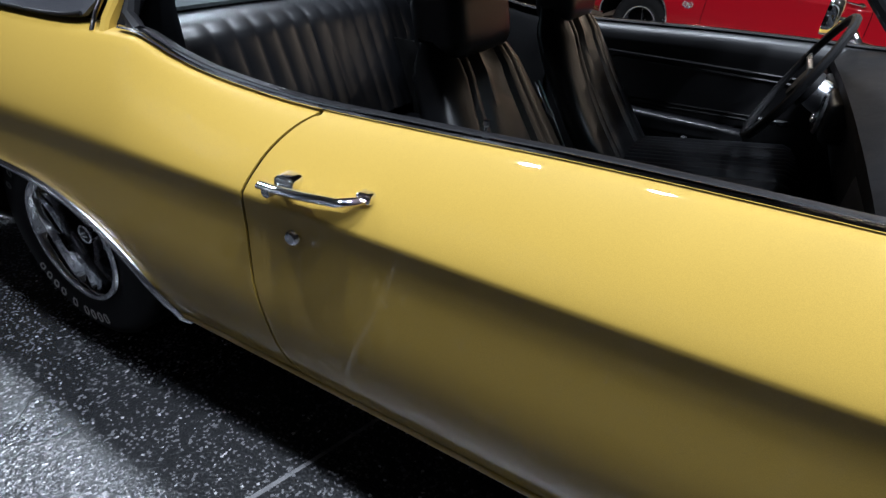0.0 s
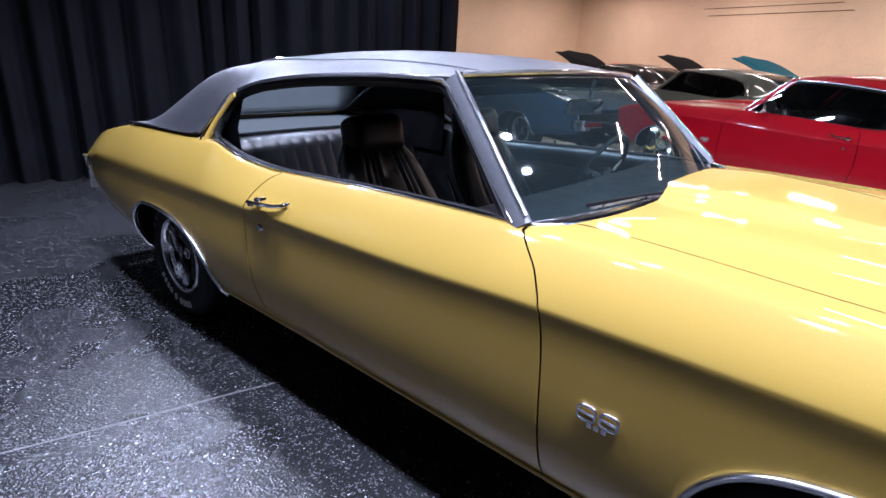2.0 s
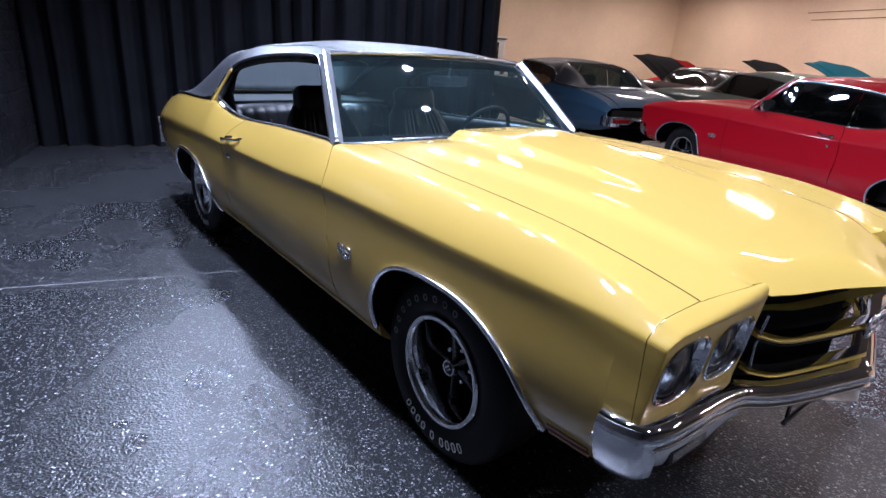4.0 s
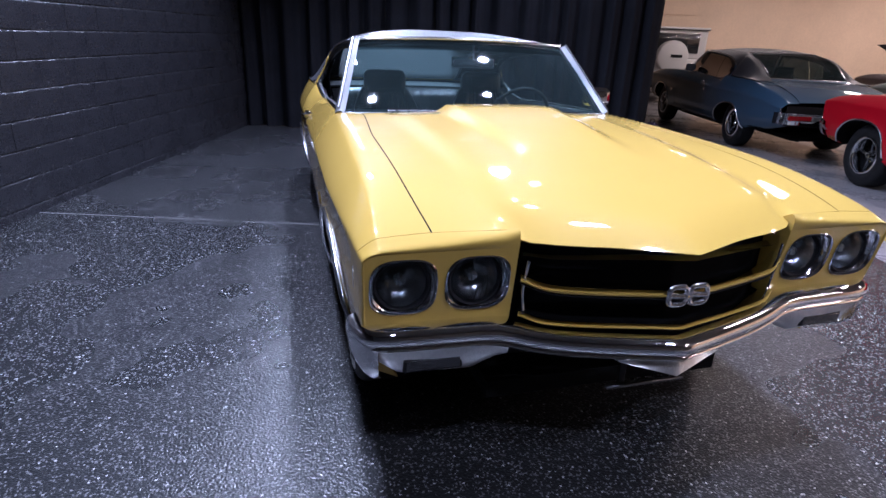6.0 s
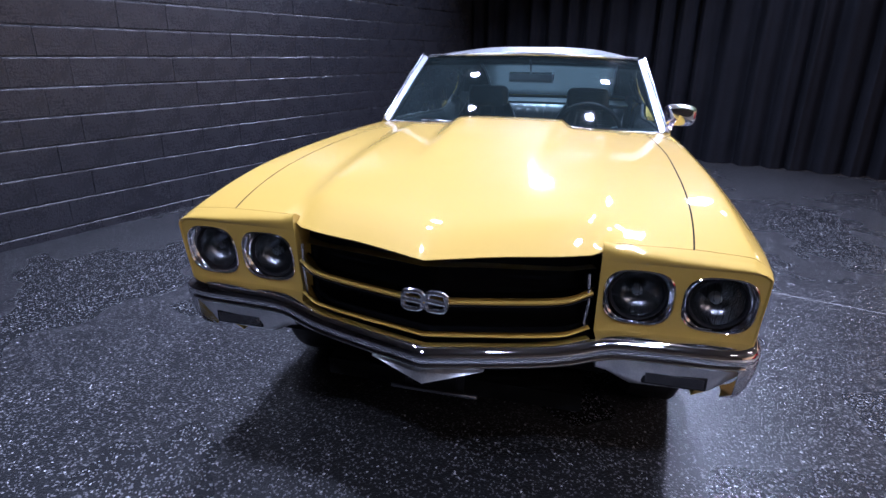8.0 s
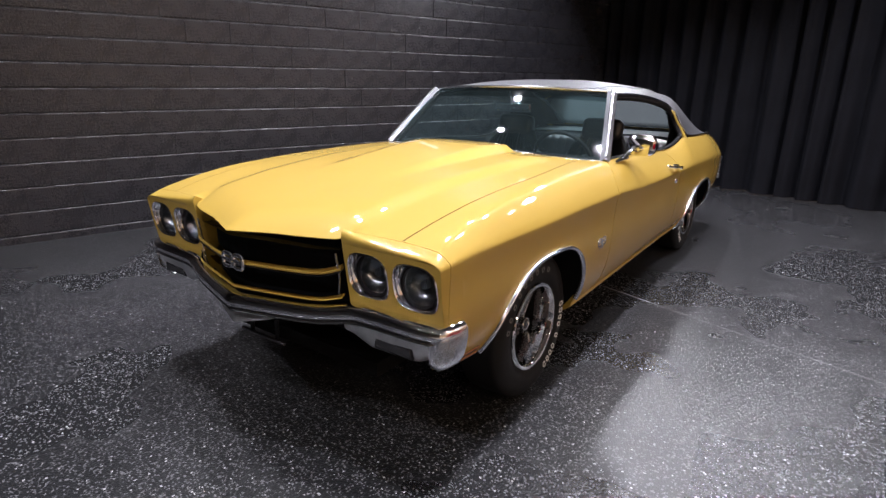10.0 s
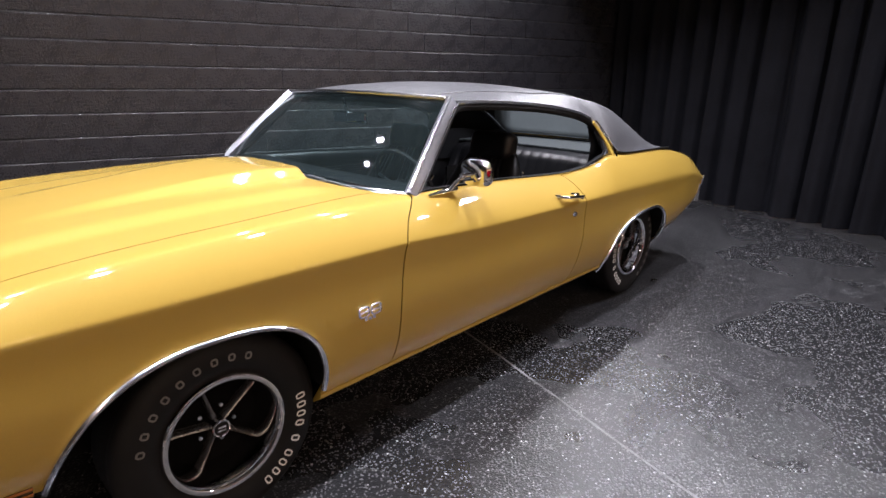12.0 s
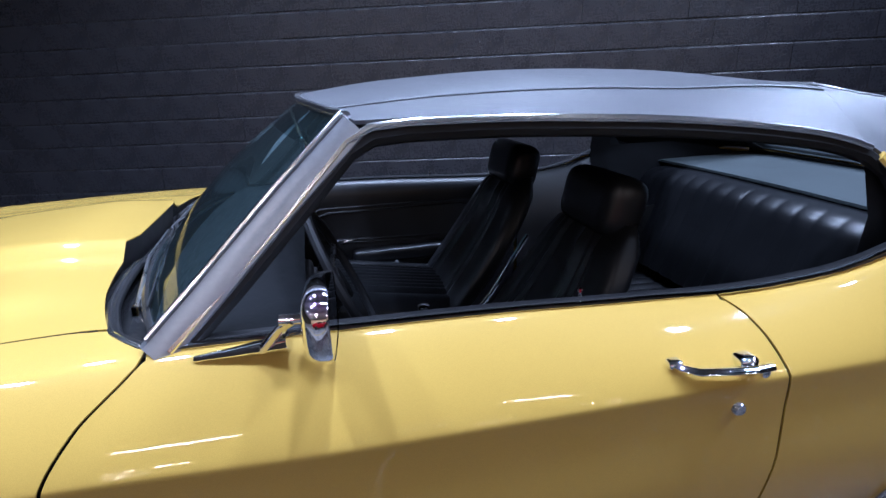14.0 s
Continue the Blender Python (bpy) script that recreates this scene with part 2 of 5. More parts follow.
def sweep(path, section, closed=False, up=(0, 0, 1), scale=None, caps=True):
    """A section, (across, up) pairs, drawn along a path. Across points to the right of the way, up along up."""
    path = [Vector(p) for p in path]
    rows, n = [], len(path)
    for i, p in enumerate(path):
        a = path[(i - 1) % n] if closed or i else p
        b = path[(i + 1) % n] if closed or i < n - 1 else p
        t = (b - a).normalized()
        side = t.cross(Vector(up))
        side = side.normalized() if side.length > 1e-6 else Vector((1, 0, 0))
        top = side.cross(t)
        k = scale(i / max(n - 1, 1)) if scale else 1
        row = [p + side * (s * k) + top * (h * k) for s, h in section]
        rows.append(row + row[:1])
    bm = grid(rows, wrap=closed)
    if caps and not closed:
        bm.verts.ensure_lookup_table()
        bmesh.ops.holes_fill(bm, edges=[e for e in bm.edges if e.is_boundary], sides=0)
    bmesh.ops.recalc_face_normals(bm, faces=bm.faces)
    return bm


def ring(r, n=10, sx=1.0, sy=1.0):
    return [(r * sx * math.cos(2 * math.pi * i / n), r * sy * math.sin(2 * math.pi * i / n)) for i in range(n)]


def tube(path, r, n=8, closed=False):
    return sweep(path, ring(r, n), closed)


def lathe(profile, n=48, axis="y"):
    """A profile of (radius, along) turned about an axis through the origin."""
    rows = []
    for i in range(n):
        a = 2 * math.pi * i / n
        c, s = math.cos(a), math.sin(a)
        rows.append([(r * c, h, r * s) if axis == "y" else ((h, r * c, r * s) if axis == "x" else (r * c, r * s, h)) for r, h in profile])
    bm = grid(rows, wrap=True)
    bmesh.ops.recalc_face_normals(bm, faces=bm.faces)
    return bm


def move(bm, m):
    bmesh.ops.transform(bm, matrix=m, verts=bm.verts)
    return bm


def join(*bms):
    out = bms[0]
    for bm in bms[1:]:
        mesh = bpy.data.meshes.new("joined")
        bm.to_mesh(mesh)
        bm.free()
        out.from_mesh(mesh)
        bpy.data.meshes.remove(mesh)
    return out


def rounded(x0, x1, y0, y1, z0, z1, r, seg=3):
    bm = box(x0, x1, y0, y1, z0, z1)
    bmesh.ops.bevel(bm, geom=list(bm.edges), offset=r, segments=seg, profile=0.6, affect="EDGES")
    return bm


def mirrored(bm, side):
    if side < 0:
        for v in bm.verts:
            v.co.y = -v.co.y
        bmesh.ops.reverse_faces(bm, faces=bm.faces)
    return bm


# ---- the coupe: x forward, y to its left, origin on the floor between the axles ----
AXLE, HUB = 1.422, 0.328
ROCKER = curve((-2.6, 0.44), (-2.2, 0.36), (-1.85, 0.33), (-1.6, 0.28), (-1.0, 0.275), (1.1, 0.275), (1.7, 0.322), (1.9, 0.382), (2.06, 0.390), (2.2, 0.412))
CREASE = curve((-2.6, 0.655), (-2.4, 0.69), (-2.18, 0.73), (-1.15, 0.775), (-0.4, 0.785), (0.27, 0.80), (0.76, 0.825), (1.4, 0.832), (2.0, 0.83), (2.2, 0.815))
WIDTH = curve((-2.6, 0.78), (-2.4, 0.815), (-2.0, 0.862), (-1.4, 0.885), (-0.9, 0.884), (-0.45, 0.882), (0.2, 0.886), (0.9, 0.893), (1.45, 0.895), (1.9, 0.883), (2.05, 0.877), (2.12, 0.873), (2.18, 0.868), (2.2, 0.865))
BELT_Y = curve((-2.6, 0.69), (-2.4, 0.73), (-2.0, 0.765), (-1.65, 0.782), (-1.1, 0.778), (-0.95, 0.774), (-0.75, 0.764), (-0.5, 0.757), (0.0, 0.760), (0.6, 0.766), (0.9, 0.775), (1.4, 0.788), (1.9, 0.799), (2.05, 0.804), (2.14, 0.811), (2.18, 0.812), (2.2, 0.808))
BELT_Z = curve((-2.6, 0.728), (-2.55, 0.760), (-2.45, 0.804), (-2.3, 0.850), (-2.13, 0.888), (-1.9, 0.928), (-1.75, 0.948), (-1.65, 0.957), (-1.1, 0.968), (-0.95, 0.972), (-0.85, 0.945), (-0.75, 0.926), (-0.55, 0.914), (-0.3, 0.925), (0.0, 0.943), (0.3, 0.954), (0.6, 0.961), (0.9, 0.963), (1.4, 0.953), (1.75, 0.935), (1.95, 0.909), (2.07, 0.884), (2.13, 0.868), (2.165, 0.857), (2.2, 0.844))
TUCK = curve((0, -0.13), (0.05, -0.085), (0.09, -0.068), (0.12, -0.064), (0.2, -0.044), (0.36, -0.020), (0.50, -0.0120), (0.62, -0.0092), (0.74, -0.0088), (0.86, -0.0080), (0.94, -0.0048), (1, 0))
HOOD_MID = curve((0.6, 0.992), (0.8, 0.990), (1.2, 0.978), (1.6, 0.955), (2.0, 0.909), (2.2, 0.874), (2.36, 0.846))
SEAM_Y = curve((0.56, 0.745), (0.60, 0.728), (0.64, 0.695), (0.68, 0.655), (0.72, 0.650), (1.0, 0.668), (1.3, 0.688), (1.7, 0.690), (2.168, 0.672), (2.185, 0.55), (2.202, 0.446), (2.25, 0.437))


SOFT = curve((-2.6, 0.05), (-1.7, 0.04), (-1.0, 0.026), (-0.5, 0.012), (0.0, 0.009), (0.8, 0.010), (1.3, 0.018), (1.9, 0.032), (2.1, 0.075), (2.2, 0.10))


def sharp_point(x, s):
    zr, zc, w = ROCKER(x), CREASE(x), WIDTH(x)
    if s <= 0.6:
        f = s / 0.6
        return Vector((x, w + TUCK(f), zr + f * (zc - zr)))
    g = (s - 0.6) / 0.4
    return Vector((x, w + (BELT_Y(x) - w) * g ** 1.25, zc + (BELT_Z(x) - zc) * (1 - (1 - g) ** 1.12)))


def side_point(x, s):
    """The body's side at length x; s runs from the rocker's underside (0) over the rounded crease (0.6) to the belt (1)."""
    p, soft = sharp_point(x, s), SOFT(x)
    if abs(s - 0.6) < 2.2 * soft:
        p.y = sum(k * sharp_point(x, s + d * soft).y for d, k in ((-1, 0.15), (-0.5, 0.22), (0, 0.26), (0.5, 0.22), (1, 0.15)))
    return p


def top_point(x, y):
    """Hood, fender tops and header: height over the plan."""
    a, yb = abs(y), BELT_Y(min(x, 2.2))
    zb = BELT_Z(min(x, 2.17))
    crown = max(HOOD_MID(x) - zb, -0.05)
    z = zb + crown * (1 - min(a / yb, 1) ** 2.2)
    rib = curve_rib(x)
    z += 0.016 * smooth(rib + 0.05, rib - 0.03, a) * smooth(0.7, 0.95, x)
    wide = 0.262 - 0.05 * smooth(0.8, 1.8, x)
    z += 0.034 * smooth(wide + 0.035, wide - 0.02, a) * (1 - smooth(0.95, 1.85, x))
    return Vector((x, y, z))


curve_rib = curve((0.6, 0.54), (0.8, 0.52), (1.5, 0.472), (2.0, 0.445), (2.2, 0.435), (2.36, 0.42))
HOOD_FRONT = curve((0, 2.36), (0.2, 2.285), (0.435, 2.212), (0.45, 2.198), (0.55, 2.182), (0.68, 2.168), (0.75, 2.168))
HOOD_REAR = curve((0, 0.736), (0.20, 0.739), (0.245, 0.757), (0.35, 0.752), (0.5, 0.735), (0.62, 0.703), (0.70, 0.672))


def arch(centre, left, right, base, top, p, q):
    """Wheel opening: its edge's height at x, or None outside it."""

    def height(x):
        half, k = (right, q) if x > centre else (left, p)
        d = abs(x - centre) / half
        return base + (top - base) * (1 - min(d, 1) ** k) ** (1 / k) if d <= 1 else None

    return height, centre - left, centre + right


FRONT_ARCH = arch(1.50, 0.405, 0.395, 0.36, 0.70, 2.8, 2.05)
REAR_ARCH = arch(-1.42, 0.31, 0.52, 0.29, 0.617, 2.4, 2.4)


def s_at(x, z):
    lo, hi = 0.0, 1.0
    for _ in range(24):
        mid = (lo + hi) / 2
        if side_point(x, mid).z < z:
            lo = mid
        else:
            hi = mid
    return lo


GAP_FRONT = curve((0.27, 0.768), (0.5, 0.762), (0.7, 0.752), (0.82, 0.735), (0.89, 0.69), (0.94, 0.625), (0.96, 0.598))
GAP_REAR = curve((0.27, -0.51), (0.48, -0.552), (0.6, -0.572), (0.74, -0.57), (0.84, -0.548), (0.89, -0.518), (0.915, -0.485))
GAP = 0.0033
HOOD_GAP = 0.0024


def split_rows(low):
    return list(np.linspace(low, max(0.555, low), 16)) + [max(q, low) for q in (0.57, 0.582, 0.591, 0.6, 0.609, 0.618, 0.63, 0.645)] + list(np.linspace(0.665, 1.0, 12))


def stations(a, b, opening=None, step=0.05):
    """Places along x from a to b, dense round a wheel opening, with the opening's height or None."""
    lo_x, hi_x = min(a, b), max(a, b)
    out = [(x, None) for x in np.linspace(lo_x, hi_x, max(int((hi_x - lo_x) / step), 2) + 1)]
    if opening:
        height, lo, hi = opening
        out = [(x, z) for x, z in out if x < lo - 0.01 or x > hi + 0.01]
        for i in range(41):
            x = lo + (hi - lo) * (0.5 - 0.5 * math.cos(math.pi * i / 40))
            out.append((x, height(min(max(x, lo + 1e-5), hi - 1e-5))))
        out += [(lo - 2e-4, None), (hi + 2e-4, None)]
    return sorted(out, key=lambda q: q[0])


def side_column(x, z_cut, shift=None, top="door"):
    """One column of a side panel from its lower edge over the belt. shift(z) bends it to follow a gap."""
    low = s_at(x, z_cut) if z_cut else 0.0
    col = []
    for s in split_rows(low):
        p = side_point(x, s)
        if shift:
            p = side_point(x + shift(p.z), s)
        col.append(p)
    belt = col[-1]
    xx = belt.x
    if top == "door":
        col = col[:-1] + [Vector((xx, belt.y + 0.006, belt.z - 0.004)), Vector((xx, belt.y - 0.004, belt.z + 0.002)), Vector((xx, belt.y - 0.03, belt.z + 0.002)), Vector((xx, belt.y - 0.04, belt.z - 0.03))]
        return col
    inner = SEAM_Y(xx) + (HOOD_GAP if xx < 2.168 else 0) if top == "fender" else QUARTER_IN(xx)
    over = (lambda y: top_point(xx, y)) if top == "fender" else (lambda y: Vector((xx, y, BELT_Z(xx) + 0.012 * (1 - (y / belt.y) ** 2))))
    a, b, c = col[-2], belt, over(belt.y - 0.035)
    ends = [a * (1 - t) ** 2 + b * 2 * t * (1 - t) + c * t * t for t in (0.2, 0.4, 0.6, 0.8, 1.0)]
    ends += [over(belt.y - 0.035 + (inner - belt.y + 0.035) * i / 7) for i in range(1, 8)]
    return col[:-1] + ends


QUARTER_IN = curve((-2.6, 0.56), (-1.85, 0.60), (-1.7, 0.70), (-1.0, 0.735), (-0.4, 0.72))


def side_panel(a, b, side, opening=None, gap_a=None, gap_b=None, top="door", step=0.05):
    """gap_a, gap_b: curves over z that bend the panel's first and last edge; they fade out over 0.3 m."""
    cols = []
    places = stations(a, b, opening, step)
    if top == "fender":
        places = [(x, z) for x, z in places if x < 2.09] + [(2.097, None), (2.0972, 0.585), (2.104, 0.592), (2.118, 0.594), (2.14, 0.594), (b, 0.594)]
    for x, z in places:
        def shift(height, x=x):
            d = 0.0
            if gap_a:
                d += (gap_a(height) - a) * max(1 - abs(x - a) / 0.34, 0)
            if gap_b:
                d += (gap_b(height) - b) * max(1 - abs(x - b) / 0.34, 0)
            return d

        cols.append(side_column(x, z, shift if gap_a or gap_b else None, top))
    return mirrored(grid(cols), side)


def arch_edge(opening, grow=0.0):
    height, lo, hi = opening
    pts = []
    for i in range(49):
        x = lo + (hi - lo) * (0.5 - 0.5 * math.cos(math.pi * i / 48))
        z = height(min(max(x, lo + 1e-5), hi - 1e-5))
        y = side_point(x, s_at(x, z)).y
        pts.append(Vector((x, y, z)))
    return pts


def hood_mesh():
    rows = []
    n, m = 60, 48
    for j in range(m + 1):
        f = -1 + 2 * j / m
        row = []
        for i in range(n + 1):
            t = i / n
            y = f * 0.67
            xr, xf = HOOD_REAR(abs(y)), HOOD_FRONT(abs(f) * 0.676)
            x = xr + t * (xf - xr)
            wide = SEAM_Y(min(x, 2.165)) - HOOD_GAP
            y = f * wide
            p = top_point(x, y)
            d = xf - x
            if abs(y) < 0.46:
                p.z -= (0.029 + 0.012 * min(abs(y) / 0.26, 1) ** 0.9) * (1 - min(d / 0.15, 1)) ** 1.7 * smooth(0.475, 0.432, abs(y))
            row.append(p)
        rows.append(row)
    return grid(rows)


def bumper_path(n=26):
    """Plan of the front bumper's left half from its middle to the end on the fender."""
    xs = curve((0, 2.378), (0.1, 2.352), (0.40, 2.265), (0.46, 2.243), (0.55, 2.232), (0.74, 2.227), (0.79, 2.223), (0.82, 2.216), (0.845, 2.205), (0.858, 2.190), (0.868, 2.168), (0.876, 2.142))
    ys = list(np.linspace(0, 0.82, n)) + [0.845, 0.858, 0.868, 0.876]
    return [(xs(y), y) for y in ys] + [(2.120, 0.879), (2.098, 0.880)]


def bumper_mesh(lift, section):
    """Both halves. section: (out, z) from top to bottom; lift(y): rise of the whole at y."""
    half = bumper_path()
    full = [(x, -y) for x, y in reversed(half[1:])] + half
    rows = []
    for i, (x, y) in enumerate(full):
        a, b = full[max(i - 1, 0)], full[min(i + 1, len(full) - 1)]
        t = Vector((b[0] - a[0], b[1] - a[1], 0)).normalized()
        out = Vector((t.y, -t.x, 0))
        if abs(y) < 1e-6:
            out = Vector((1, 0, 0))
        row = []
        for k, z in section:
            row.append(Vector((x, y, z + lift(abs(y)))) + out * k)
        rows.append(row)
    return grid(rows)


def roof_point(p, v):
    ye, ze, zc = ROOF_Y(p), ROOF_Z(p), ROOF_MID(p)
    a, w = abs(v), smooth(-0.45, -0.98, p)
    drop = 1 - max((a - 0.76) / 0.24, 0) ** 1.35 - 0.03 * min(a / 0.76, 1) ** 2
    z = ze + (zc - ze) * ((1 - a ** 3.3) * (1 - w) + drop * w if a < 1 else 0)
    x = p + 0.10 * smooth(-0.35, 0.215, p) * (1 - v * v)
    return Vector((x, ye * v, z))


ROOF_Y = curve((0.215, 0.612), (-0.3, 0.634), (-0.73, 0.650), (-0.94, 0.672), (-1.03, 0.715), (-1.09, 0.768), (-1.2, 0.780), (-1.65, 0.785), (-1.82, 0.775))
ROOF_Z = curve((0.215, 1.302), (0.0, 1.300), (-0.3, 1.285), (-0.73, 1.235), (-0.9, 1.188), (-0.99, 1.12), (-1.05, 1.04), (-1.10, 0.985), (-1.2, 0.972), (-1.65, 0.962), (-1.82, 0.952))
ROOF_MID = curve((0.215, 1.332), (0.0, 1.360), (-0.3, 1.374), (-0.6, 1.362), (-0.85, 1.326), (-0.95, 1.304), (-1.25, 1.232), (-1.5, 1.124), (-1.72, 0.985), (-1.82, 0.956))


def mesh_from(fn, us, vs, flip=False):
    return grid([[fn(u, v) for v in vs] for u in us], flip)


def tyre_glyph(angle, radius, face, grow=1.0):
    """One raised outline block on the sidewall."""
    m = Matrix.Rotation(radians(-angle), 4, "Y") @ Matrix.Translation((radius, face, 0))
    ring_pts = [m @ Vector((0.011 * grow * a, 0, 0.0085 * b)) for a, b in ((1, 0.6), (1, -0.6), (0.6, -1), (-0.6, -1), (-1, -0.6), (-1, 0.6), (-0.6, 1), (0.6, 1))]
    return sweep(ring_pts, [(-0.0028, -0.001), (0.0028, -0.001), (0.0028, 0.0016), (-0.0028, 0.0016)], True, up=(0, 1, 0))


def make_wheel(parent, x, side, letters=True, spin=0.0, tyre_spin=0.0, spokes=5):
    hub = Matrix.Translation((x, side * (0.700 if x > 0 else 0.675), HUB))
    m = hub @ Matrix.Rotation(radians(spin), 4, "Y")

    def put(bm):
        return move(mirrored(bm, side), m)

    def put_glyph(bm):
        return move(mirrored(bm, side), hub @ Matrix.Rotation(radians(tyre_spin), 4, "Y"))

    tyre = part("tyre", put(lathe([(0.185, 0.082), (0.198, 0.094), (0.215, 0.098), (0.226, 0.1055), (0.25, 0.108), (0.283, 0.107), (0.302, 0.100), (0.318, 0.090), (0.326, 0.078), (0.3285, 0.06), (0.3275, 0.055), (0.3285, 0.05), (0.3288, 0.0), (0.3285, -0.05), (0.3265, -0.078), (0.31, -0.095), (0.25, -0.105), (0.19, -0.09)], 72)), RUBBER, parent)
    if letters:
        # the first row of glyphs is grey, the others white
        for start, turn, count in ((34, 12.0, 9), (-119, 7.6, 4), (-166, 7.6, 4), (-131, 7.6, 1)):
            for i in range(count):
                part("raised_glyph", put_glyph(tyre_glyph(start + turn * i, 0.259, 0.1075, 0.85 if start > 0 else 1.3)), GREY_LETTER if start > 0 else LETTER, tyre, "grey raised glyph" if start > 0 else "raised white glyph")
    rim = part("rim", put(lathe([(0.182, 0.1035), (0.178, 0.098), (0.174, 0.085), (0.168, 0.05), (0.163, 0.02), (0.160, -0.01), (0.155, -0.06)], 72)), CHROME, parent, "polished deep-dish rim")
    part("trim_ring", put(lathe([(0.197, 0.093), (0.200, 0.099), (0.196, 0.1045), (0.188, 0.106), (0.182, 0.104), (0.181, 0.09)], 72)), CHROME, rim, "polished steel trim ring")
    part("wheel_centre", put(lathe([(0.0, -0.005), (0.06, -0.008), (0.12, -0.02), (0.161, -0.03)], 48)), GRILLE, rim)
    for i in range(spokes):
        bm = bmesh.new()
        rows = []
        for r, w, h in ((0.026, 0.010, 0.030), (0.07, 0.0072, 0.024), (0.11, 0.0072, 0.018), (0.140, 0.0082, 0.014), (0.165, 0.0105, 0.010)):
            rows.append([(r, h - 0.03, -w), (r, h - 0.006, -w), (r, h, -w * 0.62), (r, h - 0.003, 0), (r, h, w * 0.62), (r, h - 0.006, w), (r, h - 0.03, w)])
        bm = move(grid(rows), Matrix.Rotation(2 * math.pi * i / spokes, 4, "Y"))
        bmesh.ops.recalc_face_normals(bm, faces=bm.faces)
        part("spoke", put(bm), SPOKE, rim)
    part("hub_cap", put(lathe([(0.027, 0.0), (0.025, 0.03), (0.027, 0.045), (0.0295, 0.052), (0.0300, 0.058), (0.0275, 0.061), (0.0235, 0.060), (0.0225, 0.057)], 32)), CHROME, rim)
    part("hub_face", put(lathe([(0.0228, 0.0575), (0.015, 0.0585), (0.0, 0.059)], 32)), SEAL, rim, "black hub face")
    part("hub_badge", put(join(box(-0.013, 0.013, 0.058, 0.0615, 0.0025, 0.009), box(-0.013, 0.013, 0.058, 0.0615, -0.009, -0.0025))), CHROME, rim)
    for i in range(5):
        a = 2 * math.pi * (i + 0.5) / 5
        part("lug_nut", put(move(lathe([(0.0, 0.03), (0.007, 0.03), (0.010, 0.024), (0.010, 0.0)], 6), Matrix.Translation((0.062 * math.cos(a), -0.012, 0.062 * math.sin(a))))), CHROME, rim)


def emblem_glyph(h, w, d):
    """A rounded chrome loop with a waist bar: two of them make the fender and grille emblems."""
    path = []
    for i in range(28):
        a = 2 * math.pi * i / 28
        c, s = math.cos(a), math.sin(a)
        path.append((w / 2 * math.copysign(abs(c) ** 0.6, c) * (1 - 0.10 * (1 - abs(s))), 0, h / 2 * math.copysign(abs(s) ** 0.7, s)))
    bm = sweep(path, ring(1, 8, d * 0.9, d * 0.8), True, up=(0, 1, 0))
    return join(bm, sweep([(-w * 0.45, 0, h * 0.06), (w * 0.45, 0, -h * 0.06)], ring(1, 8, d * 0.9, d * 0.9), up=(0, 1, 0)))


def ring_of(r, n):
    return [(r * math.cos(2 * math.pi * (i + 0.5) / n), r * math.sin(2 * math.pi * (i + 0.5) / n)) for i in range(n)]


def squircle(r, n, p=4.0):
    out = []
    for i in range(n):
        a = 2 * math.pi * (i + 0.5) / n
        c, s = math.cos(a), math.sin(a)
        k = (abs(c) ** p + abs(s) ** p) ** (-1 / p)
        out.append((r * k * c, r * k * s))
    return out


FACE_X = curve((0.58, 2.182), (0.65, 2.192), (0.73, 2.203), (0.84, 2.217))


FACE_TOP, FACE_OUT = 0.828, 0.852
FACE_CHAMFER = 1.478


def nose_edge(x):
    """The section where fender and hood end, from the fender's foot over the belt to the hood's corner."""
    col = side_column(x, 0.598, None, "fender")
    edge = [p for p in col if p.y > 0.674 or p.z < 0.8]
    return edge + [top_point(HOOD_FRONT(y) + 0.0014 + x - 2.1668, y) for y in np.linspace(0.668, 0.446, 12)]


def nose_lip(side):
    """Header sheet: runs on from the fender's and hood's ends and rolls tightly onto the headlight face."""
    cols = []
    ahead, behind = nose_edge(2.1668), nose_edge(2.1468)
    for a, before in zip(ahead, behind):
        by, bz = min(a.y - 0.012, FACE_OUT), min(a.z - 0.012, FACE_TOP)
        by = min(by, (FACE_CHAMFER - bz) / 0.78)
        if a.y < 0.47:
            by = a.y
        b = Vector((FACE_X(bz), by, bz))
        way = (a - before) / max(a.x - before.x, 1e-4)
        way.z, way.y = min(max(way.z, -0.30), 0.0), min(max(way.y, -0.12), 0.0)
        q = a + way * (b.x - a.x)
        brow = 0.016 * smooth(0.58, 0.72, a.z) * (0.45 + 0.55 * smooth(0.45, 0.56, a.y))
        c = a + (q - a) * 0.85
        d = b + (q - b) * 0.80 + Vector((brow, 0, 0))
        cols.append([a * (1 - t) ** 3 + c * 3 * t * (1 - t) ** 2 + d * 3 * t * t * (1 - t) + b * t ** 3 for t in np.linspace(0, 1, 17)])
    return mirrored(swept(grid(cols, flip=True)), side), [swept_point(p) for p in cols[-1]]


def swept_point(p):
    back = 0.008 * max((abs(p.y) - 0.446) / 0.4, 0) ** 1.3
    return Vector((p.x - back * smooth(2.168, 2.20, p.x), p.y, p.z))


def swept(bm):
    """Draws the outer ends of the nose back."""
    for v in bm.verts:
        v.co = swept_point(v.co)
    return bm


LAMP_TALL, LAMP_Z = 0.91, 0.728


